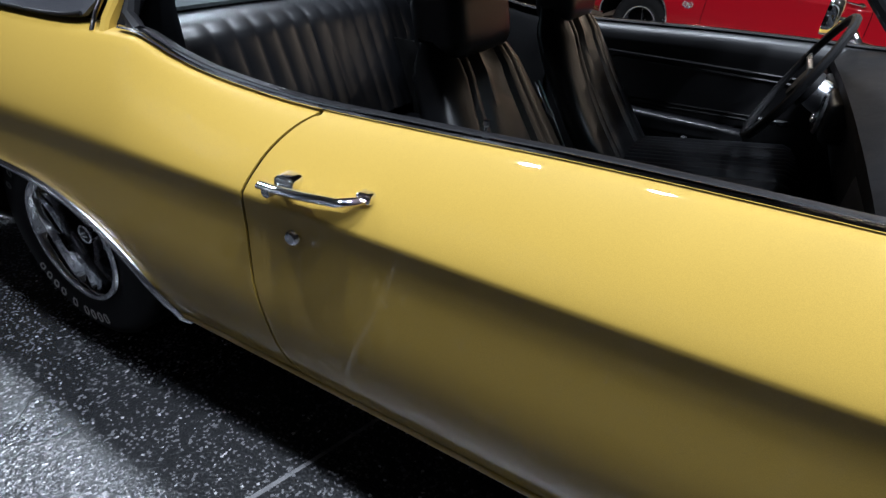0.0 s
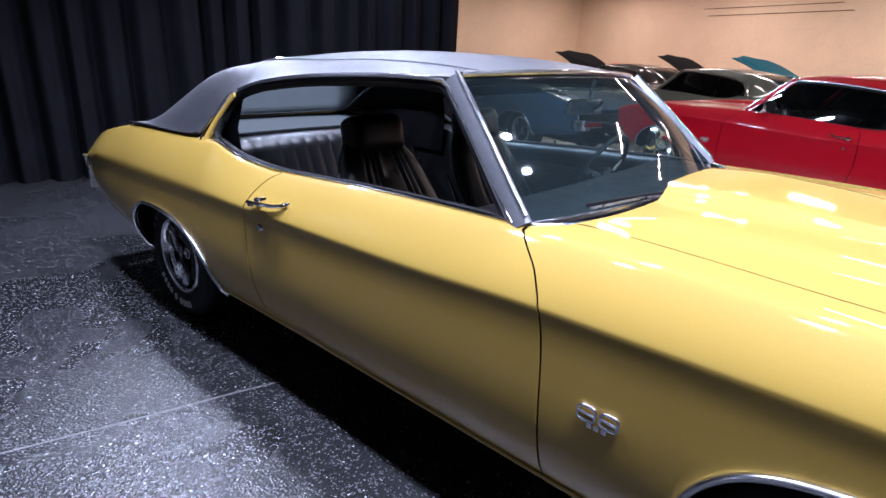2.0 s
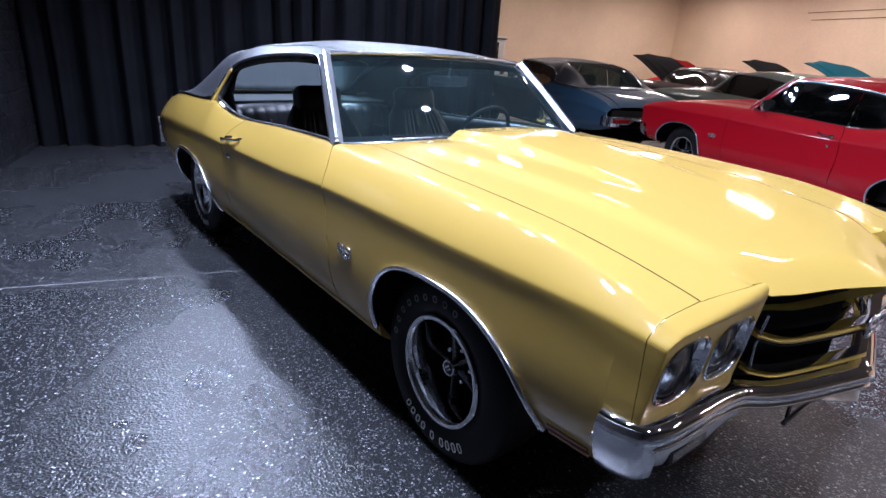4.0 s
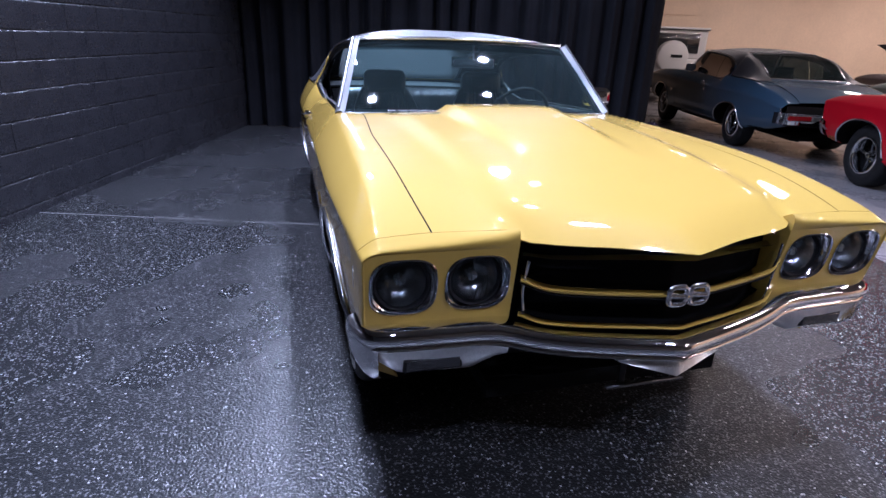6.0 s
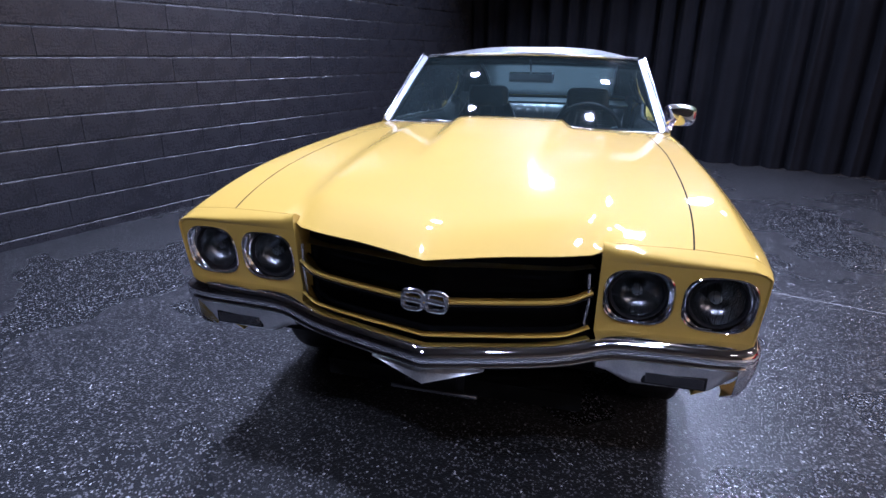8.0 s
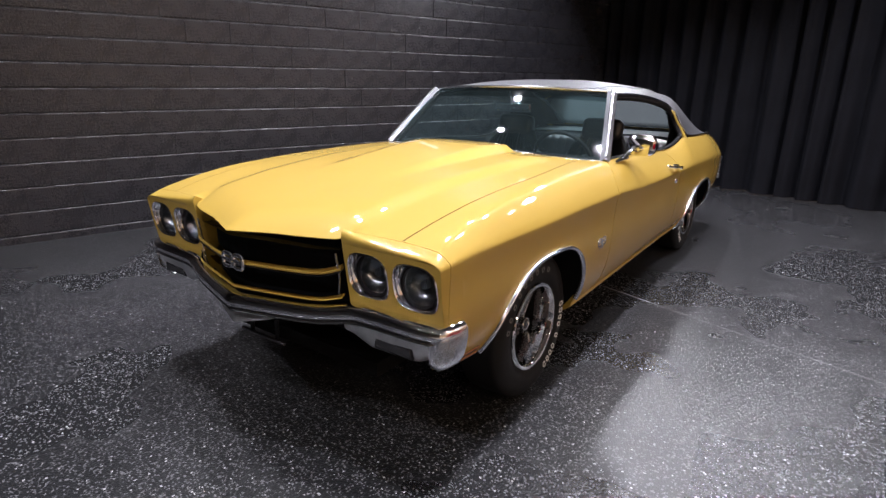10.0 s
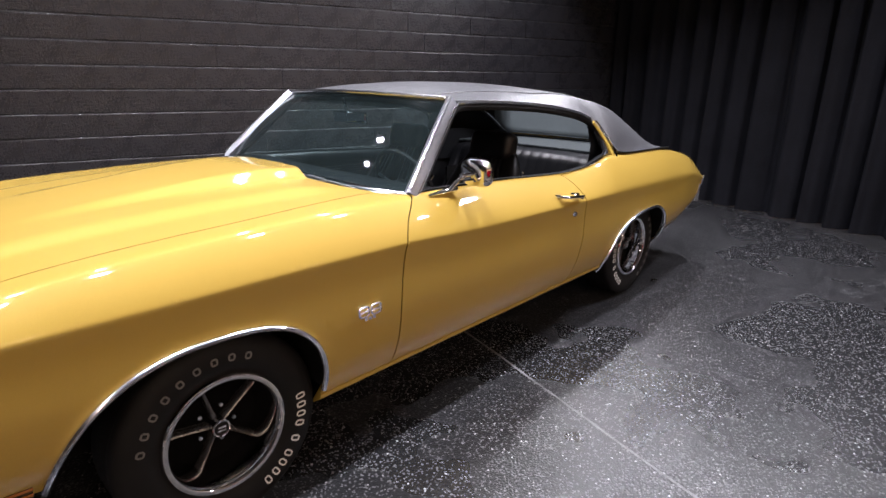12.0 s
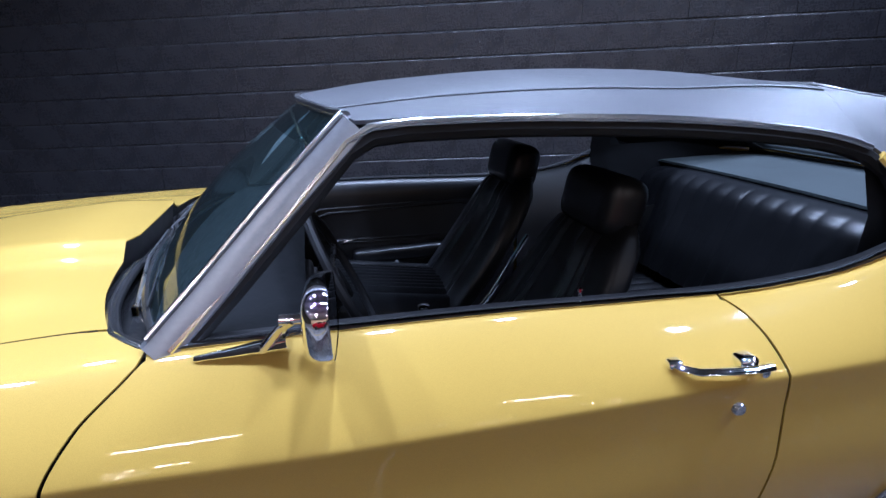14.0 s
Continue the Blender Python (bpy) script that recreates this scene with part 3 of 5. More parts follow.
def lamp_cell(y0, y1, z0, z1, yc, zc, half):
    """Front sheet round one headlight: from a rectangle to a rounded-square hole with a lip that runs back."""
    n = 64
    hole = [(hy, hz * LAMP_TALL) for hy, hz in squircle(half, n, 3.1)]
    rows = [[], [], [], [], [], []]
    outer = []
    for hy, hz in hole:
        k = min((y1 - yc if hy > 0 else yc - y0) / max(abs(hy), 1e-6), (z1 - zc if hz > 0 else zc - z0) / max(abs(hz), 1e-6))
        if hy > 0 and hz > 0 and y1 > 0.8:
            k = min(k, (FACE_CHAMFER - zc - 0.78 * yc) / (hz + 0.78 * hy))
        outer.append([yc + hy * k, zc + hz * k])
    for cy, cz in ((y0, z0), (y0, z1), (y1, z0)) + (((y1, z1),) if y1 < 0.8 else ()):
        near = min(range(n), key=lambda i: (outer[i][0] - cy) ** 2 + (outer[i][1] - cz) ** 2)
        outer[near] = [cy, cz]
    for (hy, hz), (oy, oz) in zip(hole, outer):
        for row, f in ((0, 1.0), (1, 0.5)):
            y, z = yc + hy + (oy - yc - hy) * f, zc + hz + (oz - zc - hz) * f
            rows[row].append((FACE_X(z), y, z))
        rows[2].append((FACE_X(zc + hz * 1.03), yc + hy * 1.03, zc + hz * 1.03))
        rows[3].append((FACE_X(zc + hz) - 0.003, yc + hy, zc + hz))
        rows[4].append((FACE_X(zc + hz) - 0.010, yc + hy * 0.985, zc + hz * 0.985))
        rows[5].append((2.120, yc + hy * 0.93, zc + hz * 0.93))
    return swept(grid([r + r[:1] for r in rows]))


def make_headlight(car, yc, zc, side):
    """Round sealed beam in a chrome rounded-square bezel."""
    n = 64

    def at(bm):
        return mirrored(swept(bm), side)

    hole = [(hy, hz * LAMP_TALL) for hy, hz in squircle(0.0875, n, 3.1)]
    rows = []
    for grow, back in ((1.0, 0.004), (1.035, -0.003), (1.0, -0.006), (0.965, -0.003), (0.94, 0.006)):
        rows.append([(FACE_X(zc + hz * grow) - back, yc + hy * grow, zc + hz * grow) for hy, hz in hole])
    unit = part("headlight", at(grid([r + r[:1] for r in rows])), CHROME, car, "round sealed beam in a chrome rounded-square bezel", thick=0.0)
    rows = [[(FACE_X(zc + hz) - back, yc + hy * k + ry * (1 - f), zc + hz * k + rz * (1 - f)) for (hy, hz), (ry, rz) in zip(hole, ring_of(0.0735, n))] for k, f, back in ((0.94, 1, 0.006), (0.62, 0.64, 0.009), (0.30, 0.32, 0.018), (0.0, 0.0, 0.032))]
    part("bezel_dish", at(grid([r + r[:1] for r in rows])), CHROME, unit)
    place = Matrix.Translation((2.163, yc, zc))
    part("retaining_ring", at(move(lathe([(0.0745, 0.0), (0.0755, 0.014), (0.073, 0.019), (0.069, 0.017), (0.0675, 0.0)], 48, "x"), place)), SEAL, unit)
    part("reflector", at(move(lathe([(0.068, 0.004), (0.058, -0.02), (0.042, -0.035), (0.02, -0.045), (0.0, -0.046)], 40, "x"), place)), SILVER, unit)
    part("bulb_shield", at(move(lathe([(0.0, -0.006), (0.014, -0.010), (0.016, -0.03)], 20, "x"), place)), STEEL, unit)
    lens = lathe([(0.069, 0.012), (0.060, 0.021), (0.045, 0.028), (0.025, 0.033), (0.0, 0.035)], 48, "x")
    part("lens", at(move(lens, place)), LENS, unit, "clear ribbed glass lens").visible_shadow = False
    for i in range(-3, 4):
        y = yc + i * 0.016
        half = math.sqrt(max(0.058 ** 2 - (i * 0.016) ** 2, 1e-4))
        rib = [(2.163 + 0.006 + 0.026 * math.cos(min(math.hypot(i * 0.016, t * half) / 0.069, 1) * 1.45), y, zc + t * half) for t in np.linspace(-1, 1, 9)]
        part("lens_rib", at(tube(rib, 0.0012, 5)), LENS, unit)


GRILLE_X = curve((0, 2.335), (0.30, 2.262), (0.36, 2.243), (0.42, 2.205), (0.45, 2.195))
BAR_Z = curve((0, 0.713), (0.30, 0.716), (0.36, 0.720), (0.42, 0.735), (0.45, 0.744))


def grille_strip(z_of, depth, tall, reach=0.425):
    ys = np.linspace(-reach, reach, 61)
    path = [(GRILLE_X(abs(y)) + depth, y, z_of(abs(y))) for y in ys]
    h = tall / 2
    return sweep(path, [(-0.012, -h), (-0.012, h), (-0.002, h), (0.021, -h * 0.35), (0.019, -h)])


def make_front(car, paint):
    """Grille, headlights, bumper and what hangs below it."""
    for side in (1, -1):
        for y0, y1, yc in ((0.648, FACE_OUT, 0.750), (0.446, 0.648, 0.550)):
            part("headlight_panel", mirrored(lamp_cell(y0, y1, 0.600, FACE_TOP, yc, LAMP_Z, 0.087), side), paint, car)
            make_headlight(car, yc, LAMP_Z, side)
        lip, rim = nose_lip(side)
        part("header_panel", lip, paint, car)
        inner = [[Vector((p.x, 0.446, p.z)) for p in rim] + [Vector((FACE_X(z), 0.446, z)) for z in (0.76, 0.68, 0.60)], [Vector((2.12, 0.446, 0.83))] * len(rim) + [Vector((2.12, 0.446, z)) for z in (0.76, 0.68, 0.60)]]
        part("grille_cheek", mirrored(grid(inner), side), paint, car)
        part("headlight_apron", mirrored(grid([[(FACE_X(0.6), y, 0.606), (2.17, y, 0.597), (2.14, y, 0.588)] for y in np.linspace(0.446, 0.85, 12)]), side), SEAL, car)
    back = [[(GRILLE_X(abs(y)) - 0.075, y, z) for z in np.linspace(0.575, 0.835, 6)] for y in np.linspace(-0.44, 0.44, 41)]
    grille = part("grille", grid(back), GRILLE, car, "matt black two-tier grille behind chrome edging", thick=0.004)
    part("centre_bar", grille_strip(lambda y: BAR_Z(y), -0.004, 0.017), paint, grille, "body-coloured bar")
    part("bar_edge", grille_strip(lambda y: BAR_Z(y) + 0.0135, -0.004, 0.005), CHROME, grille)
    part("bar_edge", grille_strip(lambda y: BAR_Z(y) - 0.0135, -0.004, 0.004), SEAL, grille)
    part("upper_edge", grille_strip(lambda y: 0.812 - 0.008 * smooth(0.1, 0.44, y), -0.008, 0.004), CHROME, grille)
    part("lower_bar", grille_strip(lambda y: 0.612 + (BAR_Z(y) - 0.713) * 0.75, -0.004, 0.009), paint, grille, "body-coloured bar")
    part("lower_edge", grille_strip(lambda y: 0.624 + (BAR_Z(y) - 0.713) * 0.75, -0.006, 0.005), CHROME, grille)
    for side in (1, -1):
        part("side_edge", mirrored(tube([(2.222, 0.418, 0.79), (2.212, 0.424, 0.70), (2.212, 0.416, 0.63)], 0.004), side), CHROME, grille)
    plate = []
    for dy in (-0.041, 0.041):
        plate.append(move(emblem_glyph(0.052, 0.060, 0.0088), Matrix.Translation((2.345, dy * 0.79, 0.711)) @ Matrix.Rotation(radians(90), 4, "Z")))
    part("grille_emblem", join(*plate), BRIGHT, grille, "two chrome loops side by side")

    lift = curve((0, 0.0), (0.3, 0.004), (0.40, 0.012), (0.52, 0.030), (0.9, 0.034))
    section = [(-0.06, 0.5864), (-0.035, 0.5880), (-0.016, 0.5864), (-0.005, 0.5825), (0.003, 0.5761), (0.008, 0.5675), (0.0105, 0.5572), (0.0095, 0.5469), (0.005, 0.5414), (0.002, 0.5382), (0.005, 0.5351), (0.006, 0.5295), (0.002, 0.5232), (-0.006, 0.5185), (-0.018, 0.5153), (-0.035, 0.5137)]
    bumper = part("front_bumper", bumper_mesh(lift, section), CHROME, car, "chrome V-plan bumper that wraps round the fenders", thick=0.003)
    half = bumper_path()
    depth = curve((0.44, 0.004), (0.50, 0.035), (0.56, 0.070), (0.80, 0.066), (0.87, 0.050), (0.91, 0.036))
    skirt = [[(x - 0.012 - k * (0.6 + 0.4 * smooth(0.88, 0.8, y)) - 0.03 * d * smooth(0.78, 0.86, y), y * (1 - k * 0.2) - 0.05 * d * smooth(0.72, 0.86, y), 0.517 + lift(y) - d * (depth(y) + 0.016)) for k, d in ((-0.004, 0.0), (-0.002, 0.25), (0.002, 0.55), (0.009, 0.8), (0.022, 0.95), (0.06, 1.0))] for x, y in half if y > 0.44]
    wrap = [(x, y) for x, y in half if y > 0.81]
    cap = []
    for i, (x, y) in enumerate(wrap):
        (xa, ya), (xb, yb) = wrap[max(i - 1, 0)], wrap[min(i + 1, len(wrap) - 1)]
        t = Vector((xb - xa, yb - ya, 0)).normalized()
        grow = smooth(0.81, 0.856, y)
        cap.append([Vector((x, y, 0.0)) + Vector((t.y, -t.x, 0)) * (k + 0.004) * grow + Vector((0, 0, 0.545 + (z - 0.545) * (0.55 + 0.45 * grow))) for k, z in ((-0.03, 0.614), (-0.012, 0.614), (0.0, 0.609), (0.006, 0.597), (0.007, 0.572), (0.002, 0.534), (-0.008, 0.496), (-0.023, 0.466), (-0.043, 0.446), (-0.068, 0.436))])
    for side in (1, -1):
        part("bumper_end", mirrored(grid([[p.copy() for p in r] for r in cap]), side), BRIGHT, bumper, "smooth bright bumper end", thick=0.003)
        # mottled colour and relief stand in for the speckled floor mirrored in the chrome
        part("bumper_skirt", mirrored(grid(skirt), side), MOTTLED_METAL, bumper, thick=0.003)
        lamp_box = box(2.165, 2.2175, 0.585, 0.752, 0.482, 0.525)
        part("signal_housing", mirrored(lamp_box, side), SEAL, bumper, bevel=0.004)
        part("signal_lens", mirrored(box(2.2165, 2.2200, 0.593, 0.744, 0.488, 0.519), side), SMOKED, bumper, bevel=0.003)
    nose = curve(*[(y, x) for x, y in half[:18]])
    wedge = [[(nose(abs(y)) - 0.022, y, 0.516), (nose(abs(y)) - 0.016, y, 0.513 - 0.020 * (1 - abs(y) / 0.165)), (nose(abs(y)) - 0.008, y, 0.511 - 0.040 * (1 - abs(y) / 0.165)), (nose(abs(y)) - 0.03, y, 0.507 - 0.040 * (1 - abs(y) / 0.165))] for y in np.linspace(-0.163, 0.163, 21)]
    part("bumper_centre_plate", grid(wedge), MOTTLED_METAL, bumper, "bright pressed V-shaped plate", thick=0.003)
    part("lower_valance", grid([[(2.16 - abs(y) * 0.06, y, 0.50), (2.10 - abs(y) * 0.06, y, 0.43), (2.02, y, 0.38)] for y in np.linspace(-0.7, 0.7, 15)]), CAVITY, car, thick=0.004)
    bracket = part("plate_bracket", rounded(2.238, 2.252, -0.135, 0.135, 0.362, 0.374, 0.003, 1), GUNMETAL, car, "thin dark metal bar hung under the bumper")
    for y in (-0.08, 0.08):
        part("bracket_arm", rounded(2.232, 2.238, y - 0.012, y + 0.012, 0.364, 0.53, 0.002, 1), SEAL, bracket)


def make_bucket(car, y):
    """High-backed bucket seat with a separate head restraint and pleated middle."""
    seat = part("front_seat", bmesh.new(), LEATHER, car, "black leatherette bucket seat with pleated middle")

    def cushion(w0, w1, n=72):
        rows = []
        for i in range(21):
            t = i / 20
            x = 0.37 - 0.52 * t
            w = w0 + (w1 - w0) * t
            row = []
            for j in range(n + 1):
                f = -1 + 2 * j / n
                edge = abs(f) ** 4
                front = 1 - smooth(0.0, 0.16, t)
                pleat = 0.010 * abs(math.sin(f * 9 * math.pi / 1.3)) ** 0.7 if abs(f) < 0.62 else 0.018 * math.sin((abs(f) - 0.62) / 0.38 * math.pi)
                z = 0.685 - 0.09 * t - 0.05 * edge - 0.13 * front ** 2 + pleat
                row.append((x + 0.02 * (1 - abs(f)) * (1 - t), y + w * f, z))
            rows.append([(row[0][0], row[0][1], 0.48)] + row + [(row[-1][0], row[-1][1], 0.48)])
        return grid(rows)

    part("seat_cushion", cushion(0.25, 0.24), LEATHER, seat, thick=0.01)
    rows, n = [], 60
    prof = [(0, 0.245), (0.3, 0.25), (0.6, 0.235), (0.85, 0.195), (1.0, 0.15)]
    width = curve(*prof)
    for i in range(23):
        t = i / 22
        z = 0.52 + 0.48 * t
        xc = -0.115 - 0.33 * t - 0.02 * math.sin(t * math.pi)
        w = width(t)
        loop = []
        for j in range(2 * n):
            a = 2 * math.pi * j / (2 * n)
            c, s = math.cos(a), math.sin(a)
            f = math.copysign(abs(c) ** 0.55, c)
            d = 0.062 * math.copysign(abs(s) ** 0.6, s) * (1 - 0.55 * smooth(0.85, 1.0, t))
            if s > 0 and abs(f) < 0.62:
                d += 0.012 * abs(math.sin(f * 9 * math.pi / 1.3)) ** 0.7 - 0.014
            loop.append((xc + d, y + w * f, z + 0.03 * (1 - f * f) * smooth(0.8, 1, t)))
        rows.append(loop + loop[:1])
    top = [Vector(p) for p in rows[-1][:-1]]
    mid = sum(top, Vector()) / len(top)
    rows.append([mid + (p - mid) * 0.5 + Vector((0, 0, 0.014)) for p in top] + [mid + (top[0] - mid) * 0.5 + Vector((0, 0, 0.014))])
    rows.append([mid + (p - mid) * 0.02 + Vector((0, 0, 0.018)) for p in top] + [mid + (top[0] - mid) * 0.02 + Vector((0, 0, 0.018))])
    part("backrest", grid(rows), LEATHER, seat)
    rest = rounded(-0.060, 0.060, -0.142, 0.142, -0.080, 0.080, 0.056, 6)
    part("head_restraint", move(rest, Matrix.Translation((-0.437, y, 1.034)) @ Matrix.Rotation(radians(-14), 4, "Y")), LEATHER, seat)
    for dy in (-0.04, 0.04):
        part("restraint_post", tube([(-0.44, y + dy, 0.97), (-0.44, y + dy, 1.02)], 0.006), CHROME, seat)
    for s in (1, -1):
        part("side_trim", tube([(-0.15, y + s * 0.252, 0.50), (-0.26, y + s * 0.258, 0.62), (-0.40, y + s * 0.25, 0.82)], 0.008), CHROME, seat, "bright hinge cover")
    part("seat_base", rounded(-0.18, 0.33, y - 0.21, y + 0.21, 0.26, 0.5, 0.02, 2), TRIM, seat)
    return seat


def make_rear_bench(car):
    bench = part("rear_seat", bmesh.new(), LEATHER, car, "black leatherette bench with vertical pleats")
    rows, n = [], 150
    for i in range(19):
        t = i / 18
        z = 0.55 + 0.40 * t
        x = -1.03 - 0.17 * t
        if t > 0.85:
            x -= 0.09 * ((t - 0.85) / 0.15) ** 1.5
        row = []
        for j in range(n + 1):
            yy = -0.63 + 1.26 * j / n
            pleat = 0.009 * abs(math.sin(yy * math.pi / 0.078)) ** 0.5 if abs(yy) < 0.57 else 0.012
            row.append((x + pleat * (1 - 0.3 * t) - 0.02 * abs(yy) ** 2, yy, z - 0.02 * (yy / 0.63) ** 4 - (0.02 if t == 1 else 0)))
        rows.append(row)
    part("backrest", grid(rows), LEATHER, bench, thick=0.02)
    rows = []
    for i in range(13):
        t = i / 12
        rows.append([(-0.56 - 0.48 * t, yy, 0.53 - 0.03 * t - 0.10 * (1 - smooth(0, 0.15, t)) ** 2 + 0.008 * abs(math.sin(yy * math.pi / 0.062))) for yy in np.linspace(-0.62, 0.62, 101)])
    part("seat_cushion", grid(rows), LEATHER, bench, thick=0.02)
    part("shelf_back", box(-1.775, -1.765, -0.66, 0.66, 0.70, 0.955), TRIM, car)
    part("parcel_shelf", grid([[(x, y, 0.935 + 0.012 * (1 - (y / 0.7) ** 2)) for y in np.linspace(-0.70, 0.70, 9)] for x in np.linspace(-1.28, -1.77, 6)]), SHELF, car, thick=0.01)


def make_interior(car, wheel_side=1):
    part("cabin_floor", box(-1.25, 0.62, -0.70, 0.70, 0.235, 0.26), CARPET, car)
    part("firewall", box(0.60, 0.64, -0.72, 0.72, 0.24, 0.90), CARPET, car)
    part("cabin_rear_wall", box(-1.36, -1.33, -0.70, 0.70, 0.3, 0.92), CARPET, car)
    for side in (1, -1):
        rows = []
        for i in range(29):
            x = 0.60 - 1.16 * i / 28
            zb = BELT_Z(x)
            rows.append([Vector((x, BELT_Y(x) - 0.03, zb + 0.001)), Vector((x, BELT_Y(x) - 0.048, zb - 0.003)), Vector((x, BELT_Y(x) - 0.066, zb - 0.013)), Vector((x, BELT_Y(x) - 0.078, zb - 0.032)), Vector((x, BELT_Y(x) - 0.083, zb - 0.058)), Vector((x, 0.678, zb - 0.085)), Vector((x, 0.678, zb - 0.12)), Vector((x, 0.672, 0.62)), Vector((x, 0.675, 0.3))])
        panel = part("door_trim", mirrored(grid(rows, flip=True), side), TRIM, car, "black embossed door trim", thick=0.006)
        outline = [(0.30, 0.845), (0.42, 0.80), (0.40, 0.70), (-0.35, 0.66), (-0.42, 0.70), (-0.42, 0.80), (-0.34, 0.835)]
        for grow in (1.0, 0.9):
            loop = [Vector((x * grow - (1 - grow) * 0.03, 0.6735, 0.75 + (z - 0.75) * (grow if grow == 1 else 0.8))) for x, z in outline]
            part("trim_bead", mirrored(tube(loop, 0.0045, 6, True), side), TRIM, panel)
        part("arm_rest", mirrored(rounded(-0.30, 0.18, 0.60, 0.675, 0.60, 0.66, 0.018, 3), side), LEATHER, panel)
        part("door_pull", mirrored(tube([(0.28, 0.66, 0.70), (0.25, 0.64, 0.705), (0.16, 0.64, 0.705)], 0.008), side), CHROME, panel)
        crank = join(move(lathe([(0.0, 0.03), (0.018, 0.026), (0.022, 0.0)], 16), Matrix.Translation((0.08, 0.64, 0.56))), tube([(0.08, 0.635, 0.56), (0.0, 0.63, 0.60)], 0.007), tube([(0.0, 0.635, 0.60), (0.0, 0.60, 0.60)], 0.01))
        part("window_crank", mirrored(crank, side), CHROME, panel)
        pin = join(tube([(-0.19, 0.725, 0.925), (-0.19, 0.725, 0.955)], 0.0035), move(lathe([(0.0, 0.012), (0.006, 0.010), (0.007, 0.004), (0.004, 0.0)], 12, "z"), Matrix.Translation((-0.19, 0.725, 0.950))))
        part("lock_pin", mirrored(pin, side), CHROME, panel)
        rows = [[Vector((x, BELT_Y(x) - 0.03, BELT_Z(x))), Vector((x, 0.70, BELT_Z(x) - 0.04)), Vector((x, 0.66, 0.62)), Vector((x, 0.66, 0.30))] for x in np.linspace(-0.57, -1.22, 14)]
        part("quarter_trim_panel", mirrored(grid(rows, flip=True), side), TRIM, car, thick=0.006)
    head = [[roof_point(p, v) - Vector((0, 0, 0.03)) for v in np.linspace(-0.97, 0.97, 17)] for p in np.linspace(0.17, -0.92, 12)]
    part("headliner", grid(head), DASH, car, thick=0.008)
    # dashboard
    rows = []
    for i in range(25):
        yy = -0.71 + 1.42 * i / 24
        bow = 0.065 * (1 - (yy / 0.71) ** 2)
        rows.append([(0.60 + bow, yy, 0.945), (0.48 + bow * 0.6, yy, 0.950), (0.38 + bow * 0.3, yy, 0.942), (0.345 + bow * 0.2, yy, 0.925), (0.35 + bow * 0.2, yy, 0.905), (0.385, yy, 0.86), (0.40, yy, 0.76), (0.44, yy, 0.66)])
    dash = part("dashboard", grid(rows), DASH, car, "black padded dashboard", thick=0.01)
    part("instrument_pod", rounded(0.33, 0.42, wheel_side * 0.36 - 0.22, wheel_side * 0.36 + 0.22, 0.80, 0.90, 0.02, 3), TRIM, dash)
    for dy in (-0.12, 0.0, 0.12):
        part("gauge", move(lathe([(0.0, 0.0), (0.045, 0.0), (0.05, -0.006), (0.052, 0.0)], 24, "x"), Matrix.Translation((0.327, wheel_side * 0.36 + dy, 0.85))), STEEL, dash)
    part("glove_box", rounded(0.375, 0.41, -wheel_side * 0.55, -wheel_side * 0.2, 0.75, 0.85, 0.008, 2), TRIM, dash)
    # steering wheel
    tilt = Matrix.Translation((0.25, wheel_side * 0.36, 0.90)) @ Matrix.Rotation(radians(-66), 4, "Y")
    rim = [(0.187 * math.cos(2 * math.pi * i / 40), 0.187 * math.sin(2 * math.pi * i / 40), 0) for i in range(40)]
    steer = part("steering_wheel", move(tube(rim, 0.0115, 8, True), tilt), SEAL, car, "black two-spoke steering wheel")
    for a in (15, 165, 270):
        c, s = math.cos(radians(a)), math.sin(radians(a))
        part("wheel_spoke", move(sweep([(0, 0, -0.03), (0.10 * s, 0.10 * c, -0.02), (0.182 * s, 0.182 * c, 0)], ring(1, 8, 0.012, 0.005)), tilt), STEEL, steer)
    part("wheel_hub", move(lathe([(0.0, 0.0), (0.04, -0.004), (0.05, -0.02), (0.05, -0.05)], 24, "z"), tilt), SEAL, steer)
    part("steering_column", move(tube([(0, 0, -0.10), (0, 0, -0.32)], 0.035, 14), tilt), TRIM, steer)
    part("column_collar", move(lathe([(0.030, -0.045), (0.040, -0.050), (0.043, -0.075), (0.043, -0.120), (0.036, -0.130)], 24, "z"), tilt), STEEL, steer, "bright metal column collar")
    part("ignition_key", move(join(tube([(0.0, -0.04, -0.10), (0.0, -0.075, -0.10)], 0.007), box(-0.012, 0.012, -0.098, -0.072, -0.102, -0.098)), tilt), CHROME, steer)
    part("key_tag", move(rounded(-0.002, 0.002, -0.102, -0.080, -0.165, -0.110, 0.0015, 1), tilt), AMBER, steer, "small brown key tag")
    part("column_lever", move(tube([(0, 0.02, -0.09), (0.04, 0.17, -0.06)], 0.006), tilt), CHROME, steer)
    part("centre_console", rounded(-0.45, 0.36, -0.09, 0.09, 0.25, 0.50, 0.02, 2), TRIM, car)
    part("gear_lever", join(tube([(0.02, 0, 0.50), (0.0, 0, 0.62)], 0.008), move(lathe([(0, 0.02), (0.02, 0.012), (0.022, -0.01), (0.0, -0.02)], 16, "z"), Matrix.Translation((0, 0, 0.635)))), CHROME, car)
    make_bucket(car, 0.345)
    make_bucket(car, -0.345)
    make_rear_bench(car)
    mirror = rounded(-0.012, 0.012, -0.125, 0.125, -0.028, 0.028, 0.01, 3)
    rear = part("rear_view_mirror", move(mirror, Matrix.Translation((0.315, 0.03, 1.205)) @ Matrix.Rotation(radians(8), 4, "Y")), CHROME, car)
